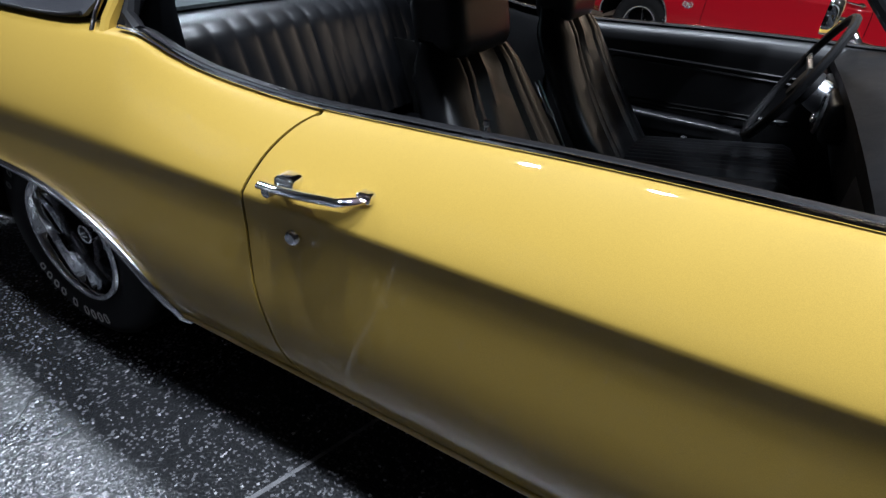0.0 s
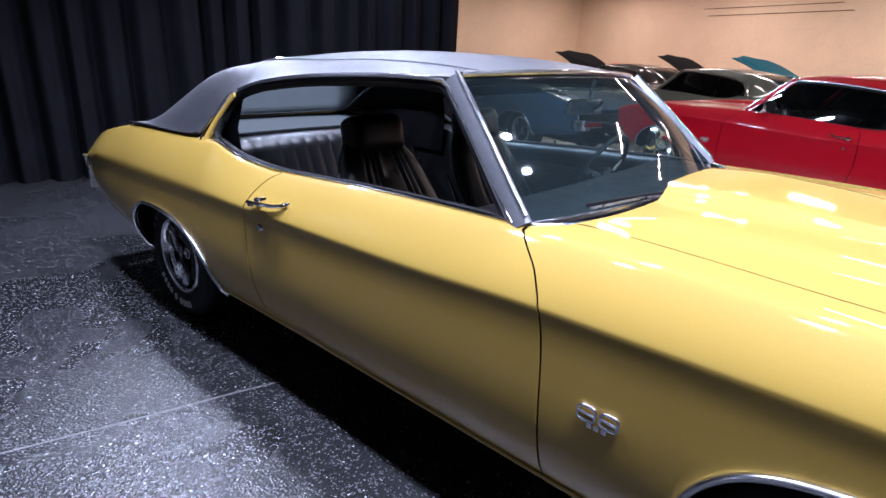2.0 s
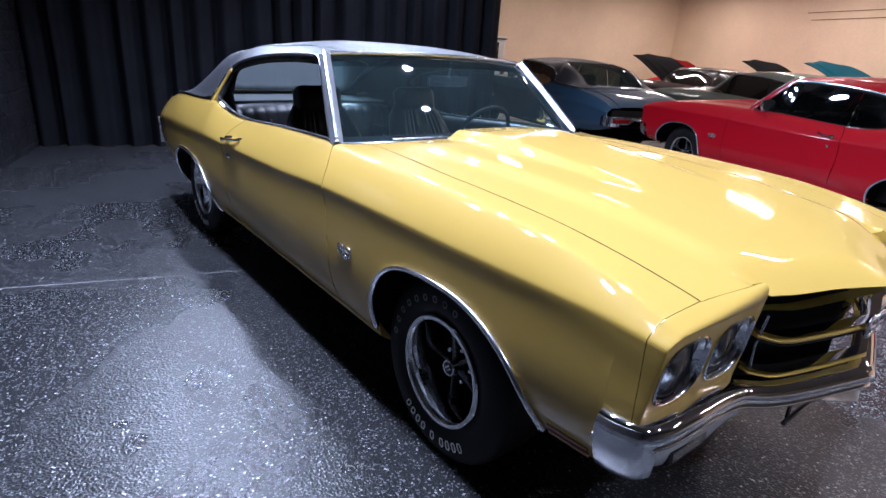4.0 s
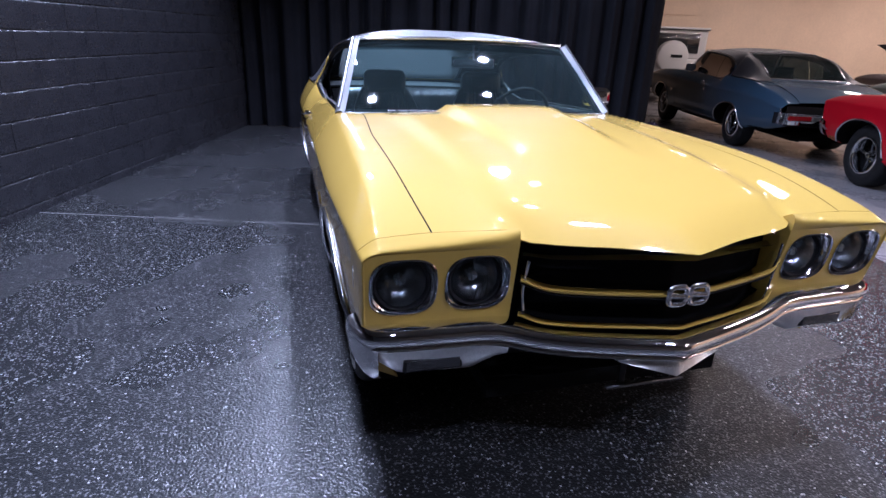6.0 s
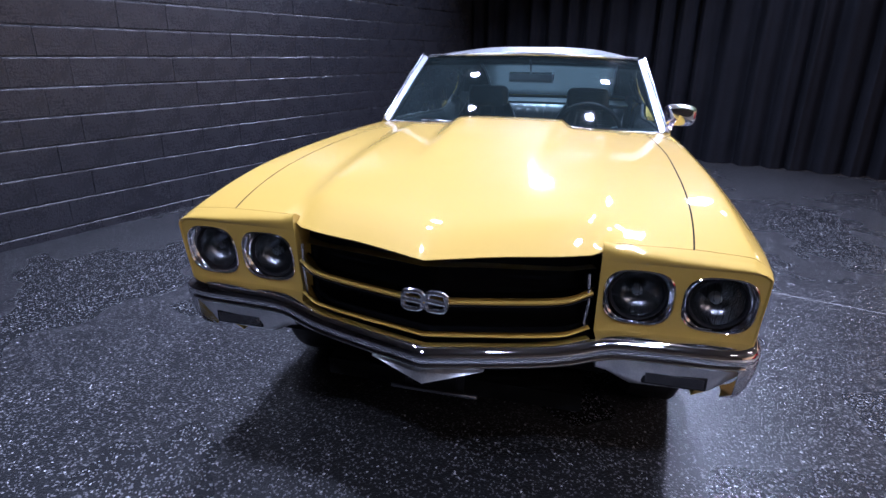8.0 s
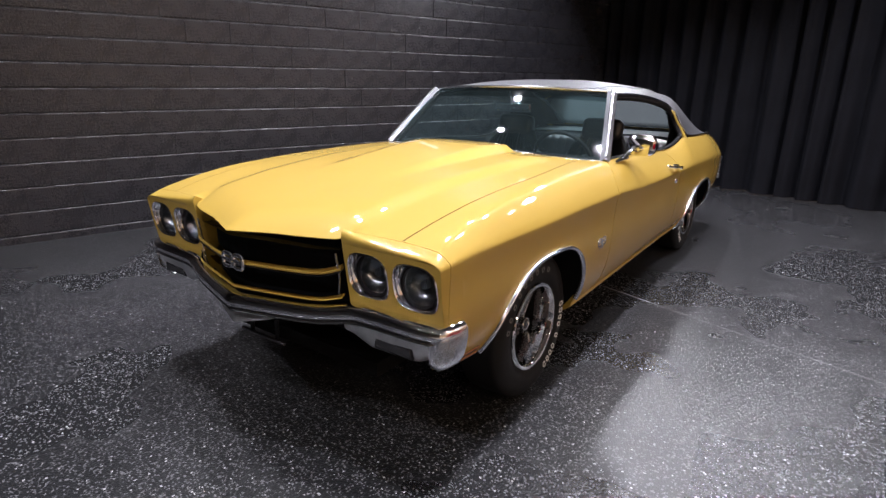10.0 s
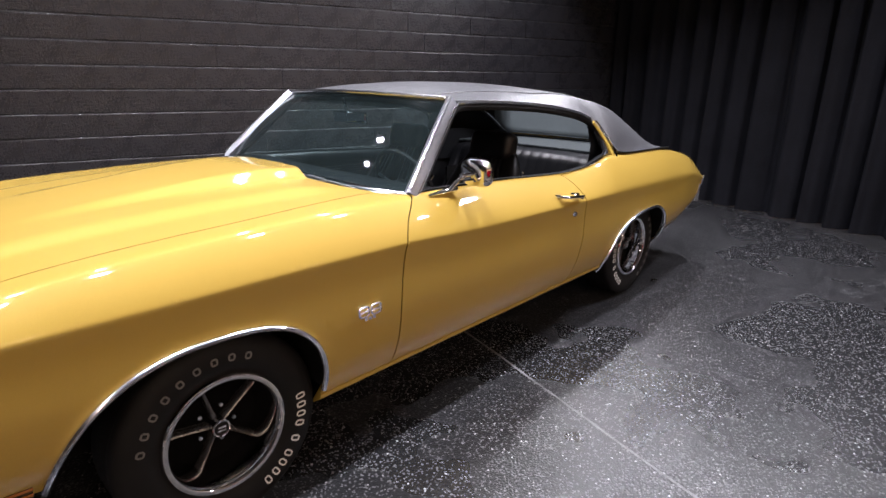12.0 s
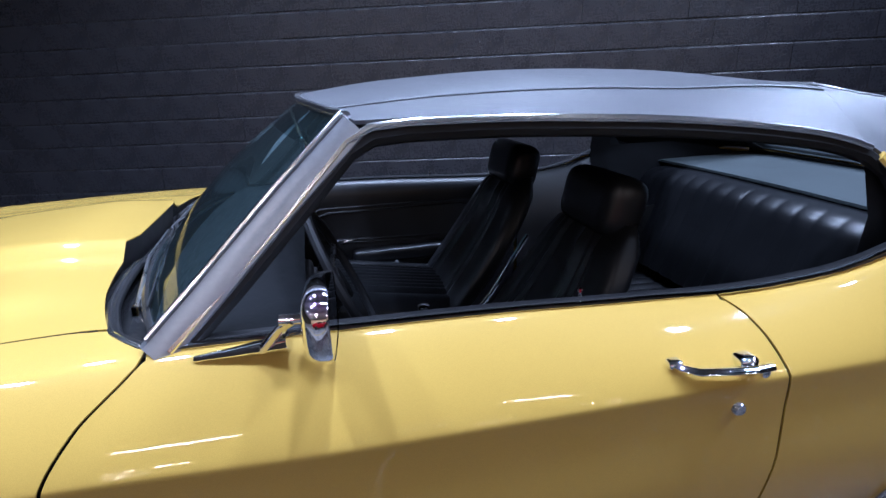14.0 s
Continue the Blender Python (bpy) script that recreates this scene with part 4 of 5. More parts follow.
    part("mirror_stem", tube([(0.325, 0.03, 1.225), (0.345, 0.02, 1.30)], 0.006), STEEL, rear)


def make_coupe(name, label, paint, roof_mat, group="", detail=2, hood_up=0.0, hood_mat=None):
    """detail 2: the car that the camera circles; 1: one seen across the hall; 0: far off."""
    car = thing(name, label, "car", group)
    step = 0.05 if detail else 0.09
    # sides
    for side in (1, -1):
        fender = part("front_fender", swept(side_panel(0.745, 2.165, side, FRONT_ARCH, gap_a=lambda z: GAP_FRONT(z) + GAP, top="fender", step=step)), paint, car, thick=0.004, sharp=22)
        part("wheel_arch_trim", mirrored(sweep([p + Vector((0, 0.004, -0.004)) for p in arch_edge(FRONT_ARCH) if p.z > ROCKER(p.x) + 0.006], ring(1, 10, 0.010, 0.012), up=(0, 1, 0)), side), BRIGHT, fender, "chrome lip moulding")
        door = part("door", side_panel(-0.56, 0.745, side, gap_a=lambda z: GAP_REAR(z) + GAP, gap_b=lambda z: GAP_FRONT(z) - GAP, top="door", step=step), paint, car, thick=0.004, sharp=22)
        quarter = part("quarter_panel", side_panel(-2.6, -0.56, side, REAR_ARCH, gap_b=lambda z: GAP_REAR(z) - GAP, top="quarter", step=step), paint, car, thick=0.004, sharp=22)
        part("wheel_arch_trim", mirrored(sweep([p + Vector((0, 0.004, -0.004)) for p in arch_edge(REAR_ARCH)], ring(1, 10, 0.010, 0.012), up=(0, 1, 0)), side), BRIGHT, quarter, "chrome lip moulding")
        for opening, holder in ((FRONT_ARCH, fender), (REAR_ARCH, quarter)):
            rows = [[p + Vector((0, -0.012, 0)), Vector((p.x, 0.45, p.z + 0.04))] for p in arch_edge(opening)]
            part("wheel_well", mirrored(grid(rows), side), CAVITY, holder)
            lo, hi = opening[1], opening[2]
            part("well_wall", mirrored(box(lo, hi, 0.44, 0.45, 0.28, 0.78), side), CAVITY, holder)
        for xs, gap in ((0.75, GAP_FRONT), (-0.55, GAP_REAR)):
            jamb = [[Vector((gap(z) + d, side_point(gap(z), s_at(gap(z), z)).y - 0.014, z)) for d in (-0.03, 0.03)] for z in np.linspace(0.30, 0.90, 14)]
            part("door_jamb", mirrored(grid(jamb), side), CAVITY, door)
        # sill line and waist moulding
        sill = [Vector((x, BELT_Y(x) - 0.010, BELT_Z(x) + 0.005)) for x in np.linspace(0.585, -0.99, 46)]
        part("waist_moulding", mirrored(sweep(sill, ring(1, 8, 0.0085, 0.0055)), side), CHROME, door, "bright window-sill moulding")
        part("window_seal", mirrored(sweep([p + Vector((0, -0.020, 0.0)) for p in sill], ring(1, 8, 0.012, 0.006)), side), SEAL, door)
        rocker = [Vector((x, side_point(x, 0.058).y + 0.002, side_point(x, 0.058).z)) for x in np.linspace(1.1, -0.93, 24)]
        part("rocker_moulding", mirrored(sweep(rocker, ring(1, 8, 0.004, 0.008)), side), paint, car)
        # handle and lock
        if detail:
            base = side_point(-0.42, s_at(-0.42, 0.824)).y
            lower = side_point(-0.46, s_at(-0.46, 0.73)).y
            bar = sweep([(-0.322, base - 0.006, 0.838), (-0.33, base + 0.012, 0.836), (-0.355, base + 0.026, 0.832), (-0.42, base + 0.032, 0.826), (-0.475, base + 0.034, 0.822), (-0.508, base + 0.032, 0.820)], ring(1, 10, 0.012, 0.007))
            handle = part("door_handle", mirrored(bar, side), CHROME, door, "chrome pull handle")
            part("handle_base", mirrored(rounded(-0.338, -0.308, base - 0.022, base + 0.006, 0.829, 0.847, 0.0085, 4), side), CHROME, handle)
            part("handle_base", mirrored(rounded(-0.492, -0.450, base - 0.02, base + 0.024, 0.811, 0.838, 0.0125, 4), side), CHROME, handle)
            part("push_button", mirrored(move(lathe([(0.0, 0.016), (0.009, 0.014), (0.011, 0.0)], 16), Matrix.Translation((-0.487, base + 0.030, 0.815))), side), CHROME, handle)
            part("door_lock", mirrored(move(lathe([(0.0, 0.008), (0.010, 0.009), (0.014, 0.005), (0.016, -0.01)], 20), Matrix.Translation((-0.458, lower + 0.002, 0.73))), side), BRIGHT, door, "chrome key lock")
            yb = side_point(0.915, s_at(0.915, 0.612)).y
            glyphs = [move(emblem_glyph(0.036, 0.046, 0.0046), Matrix.Translation((0.915 + d, yb + 0.006, 0.618))) for d in (-0.027, 0.027)]
            badge = part("fender_badge", mirrored(join(*glyphs), side), BRIGHT, fender, "two small chrome loops")
            bars = join(*[box(0.915 + d - 0.006, 0.915 + d + 0.006, yb, yb + 0.006, 0.583, 0.595) for d in (-0.018, 0, 0.018)])
            part("badge_numerals", mirrored(bars, side), CHROME, badge)
            for up in (0.030, 0.053):
                strip_path = [side_point(x, s_at(x, ROCKER(x) + up)) + Vector((0, 0.0015, 0)) for x in np.linspace(1.915, 2.045, 8)]
                part("marker_bezel", mirrored(sweep(strip_path, ring(1, 8, 0.0025, 0.0085)), side), SEAL, fender, "black marker bezel")
                part("side_marker", mirrored(sweep(strip_path, ring(1, 8, 0.004, 0.0052)), side), AMBER, fender, "slim amber-brown marker lamp")
        # A pillar, drip rail, window frame
        pillar = [Vector((0.590, 0.747, 0.956)), Vector((0.50, 0.716, 1.040)), Vector((0.36, 0.668, 1.175)), Vector((0.225, 0.622, 1.297))]
        part("windscreen_pillar", mirrored(sweep(pillar, [(-0.020, -0.014), (-0.020, 0.014), (-0.010, 0.022), (0.016, 0.022), (0.036, 0.010), (0.038, -0.016)], up=(0.3, 0.9, 0.3)), side), PILLAR if roof_mat is VINYL else roof_mat, car, "dark satin pillar" if roof_mat is VINYL else "")
        bright = [p + Vector((0.014, 0.012, 0.022)) for p in pillar]
        bright[0] = bright[0].lerp(bright[1], 0.12)
        part("windscreen_moulding", mirrored(sweep(bright, ring(1, 8, 0.0065, 0.005)), side), BRIGHT, car, "bright screen moulding")
        rail = [Vector((0.56, 0.762, 0.962)), Vector((0.46, 0.726, 1.05)), Vector((0.34, 0.686, 1.165)), Vector((0.235, 0.650, 1.268)), Vector((0.19, 0.640, 1.290))]
        rail += [Vector((p, ROOF_Y(p) + 0.012, ROOF_Z(p) - 0.008)) for p in np.linspace(0.12, -0.90, 24)]
        part("drip_rail", mirrored(sweep(rail, ring(1, 8, 0.007, 0.008)), side), BRIGHT, car, "bright drip rail")
        seal = [p + Vector((-0.004, -0.014, -0.020)) for p in rail] + [Vector((-0.965, 0.668, 1.12)), Vector((-0.995, 0.70, 1.05)), Vector((-0.995, 0.735, 0.995)), Vector((-0.95, 0.752, 0.97))]
        part("window_frame", mirrored(sweep(seal, ring(1, 8, 0.016, 0.018)), side), SEAL, car)
        post = [Vector((-0.93, 0.676, 1.158)), Vector((-0.975, 0.690, 1.115)), Vector((-1.022, 0.722, 1.045)), Vector((-1.035, 0.758, 0.985)), Vector((-1.030, 0.776, 0.955))]
        part("quarter_window_post", mirrored(sweep(post, [(-0.015, -0.014), (-0.015, 0.003), (-0.009, 0.008), (0.006, 0.008), (0.012, 0.003), (0.012, -0.014)], up=(0, 0.9, 0.4)), side), paint, car)
        part("post_trim", mirrored(sweep([p + Vector((0.002, -0.022, -0.006)) for p in post], ring(1, 8, 0.030, 0.010)), side), SEAL, car)
        if detail:
            inner = [[roof_point(p, 0.96) - Vector((0, 0.012, 0.02)), Vector((p, 0.675 - 0.03 * smooth(-0.95, -1.6, p), min(1.02, roof_point(p, 0.93).z - 0.03))), Vector((p, 0.665, 0.93)), Vector((p, 0.66, 0.80))] for p in np.linspace(-0.93, -1.66, 16)]
            part("sail_trim", mirrored(grid(inner), side), DASH, car)
            lining = [[roof_point(p, v) - Vector((0, 0, 0.022)) for v in np.linspace(SAIL_IN(p) + 0.015, 0.97, 8)] for p in np.linspace(-0.90, -1.66, 16)]
            part("sail_lining", mirrored(grid(lining), side), DASH, car)
        part("post_moulding", mirrored(sweep([p + Vector((-0.03, 0.006, 0.006)) for p in post], ring(1, 8, 0.005, 0.005)), side), CHROME, car)
        edge = [Vector((p, ROOF_Y(p) + 0.003, ROOF_Z(p) + 0.003)) for p in np.linspace(-1.10, -1.82, 18)]
        part("vinyl_edge_moulding", mirrored(tube(edge, 0.0045), side), SEAL if roof_mat is VINYL else paint, car)
    if detail:
        yb = 0.795
        foot = part("door_mirror", sweep([(0.52, 0.779, 0.951), (0.46, 0.781, 0.954), (0.41, 0.783, 0.958), (0.37, 0.785, 0.962)], ring(1, 12, 0.022, 0.015), scale=lambda f: 0.35 + 0.65 * f), CHROME, car, "chrome round-cornered mirror on a stalk")
        part("mirror_stalk", sweep([(0.405, 0.785, 0.958), (0.385, yb + 0.004, 0.985), (0.370, yb + 0.018, 1.004), (0.352, yb + 0.035, 1.018)], ring(1, 10, 0.016, 0.009), scale=lambda f: 1.25 - 0.6 * f), CHROME, foot)
        part("stalk_joint", sweep([(0.375, yb + 0.03, 1.02), (0.33, yb + 0.035, 1.02)], ring(0.009, 10)), CHROME, foot)
        rows = []
        for back, grow in ((0.0, 1.0), (0.005, 1.03), (0.024, 1.02), (0.038, 0.96), (0.047, 0.85), (0.052, 0.62), (0.054, 0.30), (0.055, 0.02)):
            rows.append([(0.290 + back * 0.85 + 0.14 * hy * grow, yb + 0.052 + hy * grow * 1.42, 1.028 + hz * grow) for hy, hz in squircle(0.057, 40, 3.4)])
        head = part("mirror_head", grid([r + r[:1] for r in rows]), CHROME, foot)
        part("mirror_glass", grid([[(0.291 + 0.14 * hy * g, yb + 0.052 + hy * g * 1.42, 1.028 + hz * g) for hy, hz in squircle(0.055, 40, 3.4) + squircle(0.055, 40, 3.4)[:1]] for g in (1, 0.5, 0.01)]), CHROME, head)
    # roof, sails, glass
    top = [[roof_point(p, v) for v in np.linspace(-1, 1, 41)] for p in np.linspace(0.215, -0.90, 34)]
    roof = part("roof", grid(top), roof_mat, car, "grained black vinyl covering" if roof_mat is VINYL else "", thick=0.008)
    for side in (1, -1):
        sail = [[roof_point(p, v) for v in np.linspace(SAIL_IN(p), 1, 16)] for p in np.linspace(-0.90, -1.82, 34)]
        part("sail_panel", mirrored(grid(sail), side), roof_mat, car, thick=0.008)
        if detail:
            welt = [roof_point(p, 0.80) + Vector((0, 0, 0.0015)) for p in np.linspace(0.215, -0.90, 24)]
            part("roof_seam", mirrored(sweep(welt, ring(1, 6, 0.004, 0.0025)), side), roof_mat, roof)
    rear = [[roof_point(p, v) - Vector((0, 0, 0.006)) for v in np.linspace(-SAIL_IN(p), SAIL_IN(p), 17)] for p in np.linspace(-0.90, -1.73, 16)]
    part("rear_window", grid(rear), BACKLIGHT, car, "tinted rear glass").visible_shadow = False
    loop = [roof_point(p, SAIL_IN(p)) for p in np.linspace(-0.905, -1.73, 18)]
    loop = loop + [Vector((p.x, -p.y, p.z)) for p in reversed(loop)]
    part("rear_window_moulding", tube(loop, 0.008, 8, True), BRIGHT, car)
    part("rear_scuttle", grid([[roof_point(p, v) for v in np.linspace(-SAIL_IN(p), SAIL_IN(p), 13)] for p in np.linspace(-1.735, -1.82, 4)]), paint, car, thick=0.004)

    def screen(t, f):
        bottom = Vector((0.712 - 0.130 * abs(f) ** 2.2, 0.728 * f, 0.965 - 0.012 * f * f))
        head = Vector((0.318 - 0.095 * f * f, 0.597 * f, 1.322 - 0.018 * f * f))
        return bottom.lerp(head, t) + Vector((0.02, 0, 0.014)) * math.sin(math.pi * t)

    pane = part("windscreen", mesh_from(screen, np.linspace(0, 0.84, 13), np.linspace(-1, 1, 31)), SCREEN, car, "tinted curved windscreen")
    pane.visible_shadow = False
    part("shade_band", mesh_from(screen, np.linspace(0.84, 1, 4), np.linspace(-1, 1, 31)), SHADE, pane, "darker tint along the top of the glass").visible_shadow = False
    part("header_moulding", tube([screen(1, f) + Vector((0.004, 0, 0.006)) for f in np.linspace(-1, 1, 25)], 0.009), BRIGHT, car)
    part("base_moulding", tube([screen(0, f) + Vector((0.006, 0, 0.004)) for f in np.linspace(-1, 1, 31)], 0.009), BRIGHT, car)
    cowl = [[Vector((HOOD_REAR(abs(y)) + 0.03, y, 0.932)), Vector((HOOD_REAR(abs(y)) - 0.02, y, 0.930)), screen(0, y / 0.73) + Vector((0, 0, -0.015))] for y in np.linspace(-0.725, 0.725, 31)]
    part("cowl", grid(cowl), BLACKP, car, "glossy black cowl vent panel", thick=0.004)
    if detail == 2:
        for y0, y1 in ((0.52, 0.02), (-0.08, -0.52)):
            a, b = screen(0.0, y0 / 0.728) + Vector((0.022, 0, 0.004)), screen(0.03, y1 / 0.728) + Vector((0.014, 0, 0.010))
            wiper = part("wiper", tube([a, a.lerp(b, 0.5) + Vector((0.012, 0, 0.012)), b], 0.004), STEEL, car)
            part("wiper_blade", sweep([screen(0.015, y0 * 1.1 / 0.728) + Vector((0.008, 0, 0.006)), screen(0.055, y1 / 0.728) + Vector((0.006, 0, 0.006))], ring(1, 6, 0.003, 0.006)), SEAL, wiper)
            part("wiper_pivot", move(lathe([(0, 0.02), (0.012, 0.016), (0.014, 0)], 14, "z"), Matrix.Translation(a - Vector((0, 0, 0.02)))), CHROME, wiper)
    if detail < 2:
        for side in (1, -1):
            for x0, x1 in ((0.50, -0.50), (-0.51, -0.96)):
                rows = []
                for x in np.linspace(x0, x1, 16):
                    f = min(max((0.56 - x) / 0.37, 0), 1)
                    top = Vector((x, 0.762 - 0.122 * f, 0.962 + 0.328 * f)) if x > 0.19 else Vector((x, ROOF_Y(x) + 0.002, ROOF_Z(x) - 0.015))
                    low = Vector((x, BELT_Y(x) - 0.014, BELT_Z(x) - 0.005))
                    rows.append([low, low.lerp(top, 0.5) + Vector((0, 0.012, 0)), top])
                part("side_window", mirrored(grid(rows), side), DARKGLASS, car, "dark closed side glass")
    # hood
    bm = hood_mesh()
    if hood_up:
        hinge = Matrix.Translation((0.72, 0, 0.95))
        move(bm, hinge @ Matrix.Rotation(radians(-hood_up), 4, "Y") @ hinge.inverted())
        part("engine_bay", box(0.72, 2.1, -0.64, 0.64, 0.45, 0.80), CAVITY, car)
        lining = bm.copy()
        for v in lining.verts:
            v.co -= Vector((math.sin(radians(hood_up)), 0, math.cos(radians(hood_up)))) * 0.012
        part("hood_lining", lining, CAVITY, car, thick=0.004)
    part("hood", bm, hood_mat or paint, car, "raised dull hood" if hood_up else "hood with raised cowl-induction scoop", thick=0.003)
    if not hood_up:
        rear_edge = [top_point(HOOD_REAR(abs(y)), y) for y in np.linspace(-0.61, 0.61, 41)]
        part("hood_rear_opening", grid([[p + Vector((0.006, 0, -0.004)), Vector((p.x + 0.02, p.y, 0.93))] for p in rear_edge]), SEAL, car, "black scoop opening at the hood's rear edge")
    # dark strip just below the surface: the shade in the hood's seam, put in as colour
    gutter = [[Vector((x, s * (SEAM_Y(x) + d), top_point(x, SEAM_Y(x)).z - 0.0006)) for d in (-0.0027, 0.0027)] for s in (1,) for x in np.linspace(0.70, 2.165, 24)]
    for side in (1, -1):
        part("hood_seam_shade", mirrored(grid([[p.copy() for p in r] for r in gutter]), side), CAVITY, car)
    part("hood_seal", tube([Vector((HOOD_REAR(abs(y)) + 0.01, y, BELT_Z(HOOD_REAR(abs(y))) - 0.012)) for y in np.linspace(-0.63, 0.63, 25)], 0.008), SEAL, car)
    arc = [Vector((HOOD_REAR(y) - 0.010, y, min(top_point(HOOD_REAR(y) + 0.01, y).z - 0.004, 0.966))) for y in np.linspace(0.0, 0.655, 22)]
    arc += [Vector((0.672, 0.672, 0.966)), Vector((0.642, 0.704, 0.964)), Vector((0.612, 0.732, 0.962)), Vector((0.588, 0.745, 0.961))]
    arc = [Vector((p.x, -p.y, p.z)) for p in reversed(arc[1:])] + arc
    part("cowl_moulding", tube(arc, 0.006), BRIGHT, car, "chrome moulding round the windscreen's foot")
    part("cowl_rubber", tube([p + Vector((-0.012, 0, -0.004)) for p in arc], 0.008), SEAL, car)
    make_front(car, paint)
    # tail
    part("trunk_lid", grid([[Vector((x, y, BELT_Z(x) + 0.012 + 0.012 * (1 - (y / 0.62) ** 2))) for y in np.linspace(-QUARTER_IN(x), QUARTER_IN(x), 15)] for x in np.linspace(-1.78, -2.6, 12)]), paint, car, thick=0.004)
    tail = part("tail_panel", grid([[Vector((-2.6 - 0.02 * (1 - (y / 0.75) ** 2), y, z)) for z in np.linspace(0.45, 0.70, 5)] for y in np.linspace(-0.70, 0.70, 15)]), SEAL, car, thick=0.004)
    bar = [(-2.59, -0.755, 0.545), (-2.625, -0.72, 0.545), (-2.66, -0.5, 0.545), (-2.68, 0, 0.545), (-2.66, 0.5, 0.545), (-2.625, 0.72, 0.545), (-2.59, 0.755, 0.545)]
    part("rear_bumper", sweep([(-2.50, -0.775, 0.545), *bar, (-2.50, 0.775, 0.545)], [(-0.025, -0.07), (0.015, -0.07), (0.03, -0.03), (0.018, 0.0), (0.03, 0.04), (0.012, 0.07), (-0.025, 0.07)]), CHROME, car)
    for side in (1, -1):
        lamp_part = part("tail_lamp", mirrored(rounded(-2.70, -2.66, 0.42, 0.70, 0.53, 0.59, 0.01, 2), side), REDLENS, car, "red tail lamp")
        part("lamp_bezel", mirrored(tube([(-2.695, 0.41, 0.525), (-2.695, 0.71, 0.525), (-2.695, 0.71, 0.595), (-2.695, 0.41, 0.595)], 0.006, 6, True), side), CHROME, lamp_part)
        part("quarter_end_cap", mirrored(tube([(-2.60, WIDTH(-2.6) + 0.004, CREASE(-2.6) + 0.02), (-2.605, WIDTH(-2.6) - 0.01, 0.60), (-2.60, 0.75, 0.50)], 0.008), side), CHROME, car)
    part("underbody", box(-2.4, 2.05, -0.44, 0.44, 0.24, 0.30), CAVITY, car)
    part("underbody_sill", box(-0.95, 1.08, -0.74, 0.74, 0.255, 0.270), CAVITY, car)
    part("exhaust", join(tube([(-2.5, 0.4, 0.27), (1.0, 0.35, 0.24)], 0.03), tube([(-2.5, -0.4, 0.27), (1.0, -0.35, 0.24)], 0.03)), CAVITY, car)
    part("rear_axle", tube([(-AXLE, -0.66, HUB), (-AXLE, 0.66, HUB)], 0.05, 12), CAVITY, car)
    if detail:
        make_interior(car)
    else:
        part("cabin_fill", box(-1.3, 0.6, -0.7, 0.7, 0.25, 0.86), TRIM, car)
    for x in (AXLE, -AXLE):
        for side in (1, -1):
            make_wheel(car, x, side, letters=detail == 2, **WHEEL_TURN[(1 if x > 0 else -1, side)])
    return car


WHEEL_TURN = {(1, 1): dict(spin=-5, tyre_spin=20), (1, -1): dict(spin=320, tyre_spin=320), (-1, 1): dict(spin=250, tyre_spin=250), (-1, -1): dict(spin=335, tyre_spin=335)}
SAIL_IN = curve((-0.90, 0.74), (-1.0, 0.71), (-1.3, 0.68), (-1.60, 0.68), (-1.82, 0.68))


# ---- the bay: floor, block wall, curtain, hall ----
def sheet(name, bm, mat, kind="structure", label="", category="", flat=True):
    ob = part(name, bm, mat, None, "", flat)
    return tagged(ob, label, category, "", kind)


def slab(u0, u1, v0, v1, z0, z1):
    return move(box(u0, u1, v0, v1, z0, z1), ROOM)


FLOOR, tree, bsdf = material("black_flake_epoxy")
wet = noise_node(tree, 0.7, 3)
coord = tree.nodes.new("ShaderNodeTexCoord")


def cells(scale, feature="F1"):
    node = tree.nodes.new("ShaderNodeTexVoronoi")
    node.inputs["Scale"].default_value, node.feature = scale, feature
    tree.links.new(coord.outputs["Object"], node.inputs["Vector"])
    return node


def blend(fac, a, b):
    node = tree.nodes.new("ShaderNodeMix")
    node.data_type = "RGBA"
    tree.links.new(fac, node.inputs["Factor"])
    tree.links.new(a, node.inputs["A"])
    node.inputs["B"].default_value = (*b, 1)
    return node.outputs["Result"]


tone = ramp(tree, wet.outputs["Fac"], [(0.3, (0.012, 0.0125, 0.0138)), (0.7, (0.018, 0.019, 0.0205))]).outputs["Color"]
# pale cells: the epoxy's own flakes, brightened to paint in the floor's glints
tone = blend(ramp(tree, cells(160).outputs["Color"], [(0.76, (0, 0, 0)), (0.775, (1, 1, 1))]).outputs["Color"], tone, (0.13, 0.13, 0.138))
tone = blend(ramp(tree, cells(150).outputs["Color"], [(0.915, (0, 0, 0)), (0.925, (1, 1, 1))]).outputs["Color"], tone, (0.42, 0.42, 0.43))
tree.links.new(tone, bsdf.inputs["Base Color"])
tree.links.new(ramp(tree, wet.outputs["Fac"], [(0.25, (0.26,) * 3), (0.75, (0.29,) * 3)]).outputs["Color"], bsdf.inputs["Roughness"])
bsdf.inputs["Specular IOR Level"].default_value = 0.55
pebble = bump(tree, bsdf, cells(140, "SMOOTH_F1").outputs["Distance"], 0.46, 0.005)
CONCRETE = simple("sealed_concrete", (0.26, 0.25, 0.25), 0.28, vary=0.25, scale=1.6, grain=(120, 0.1, 0.002))
BLOCK = simple("black_painted_block", (0.021, 0.021, 0.025), 0.28, vary=0.3, scale=4, grain=(75, 0.55, 0.006))
MORTAR = simple("black_painted_mortar", (0.020, 0.020, 0.022), 0.5, vary=0.3, scale=9, grain=(160, 0.6, 0.004))
CLOTH = simple("black_velour", (0.0125, 0.0132, 0.0172), 0.95, vary=0.35, scale=3, grain=(500, 0.4, 0.002), spec=0.12)
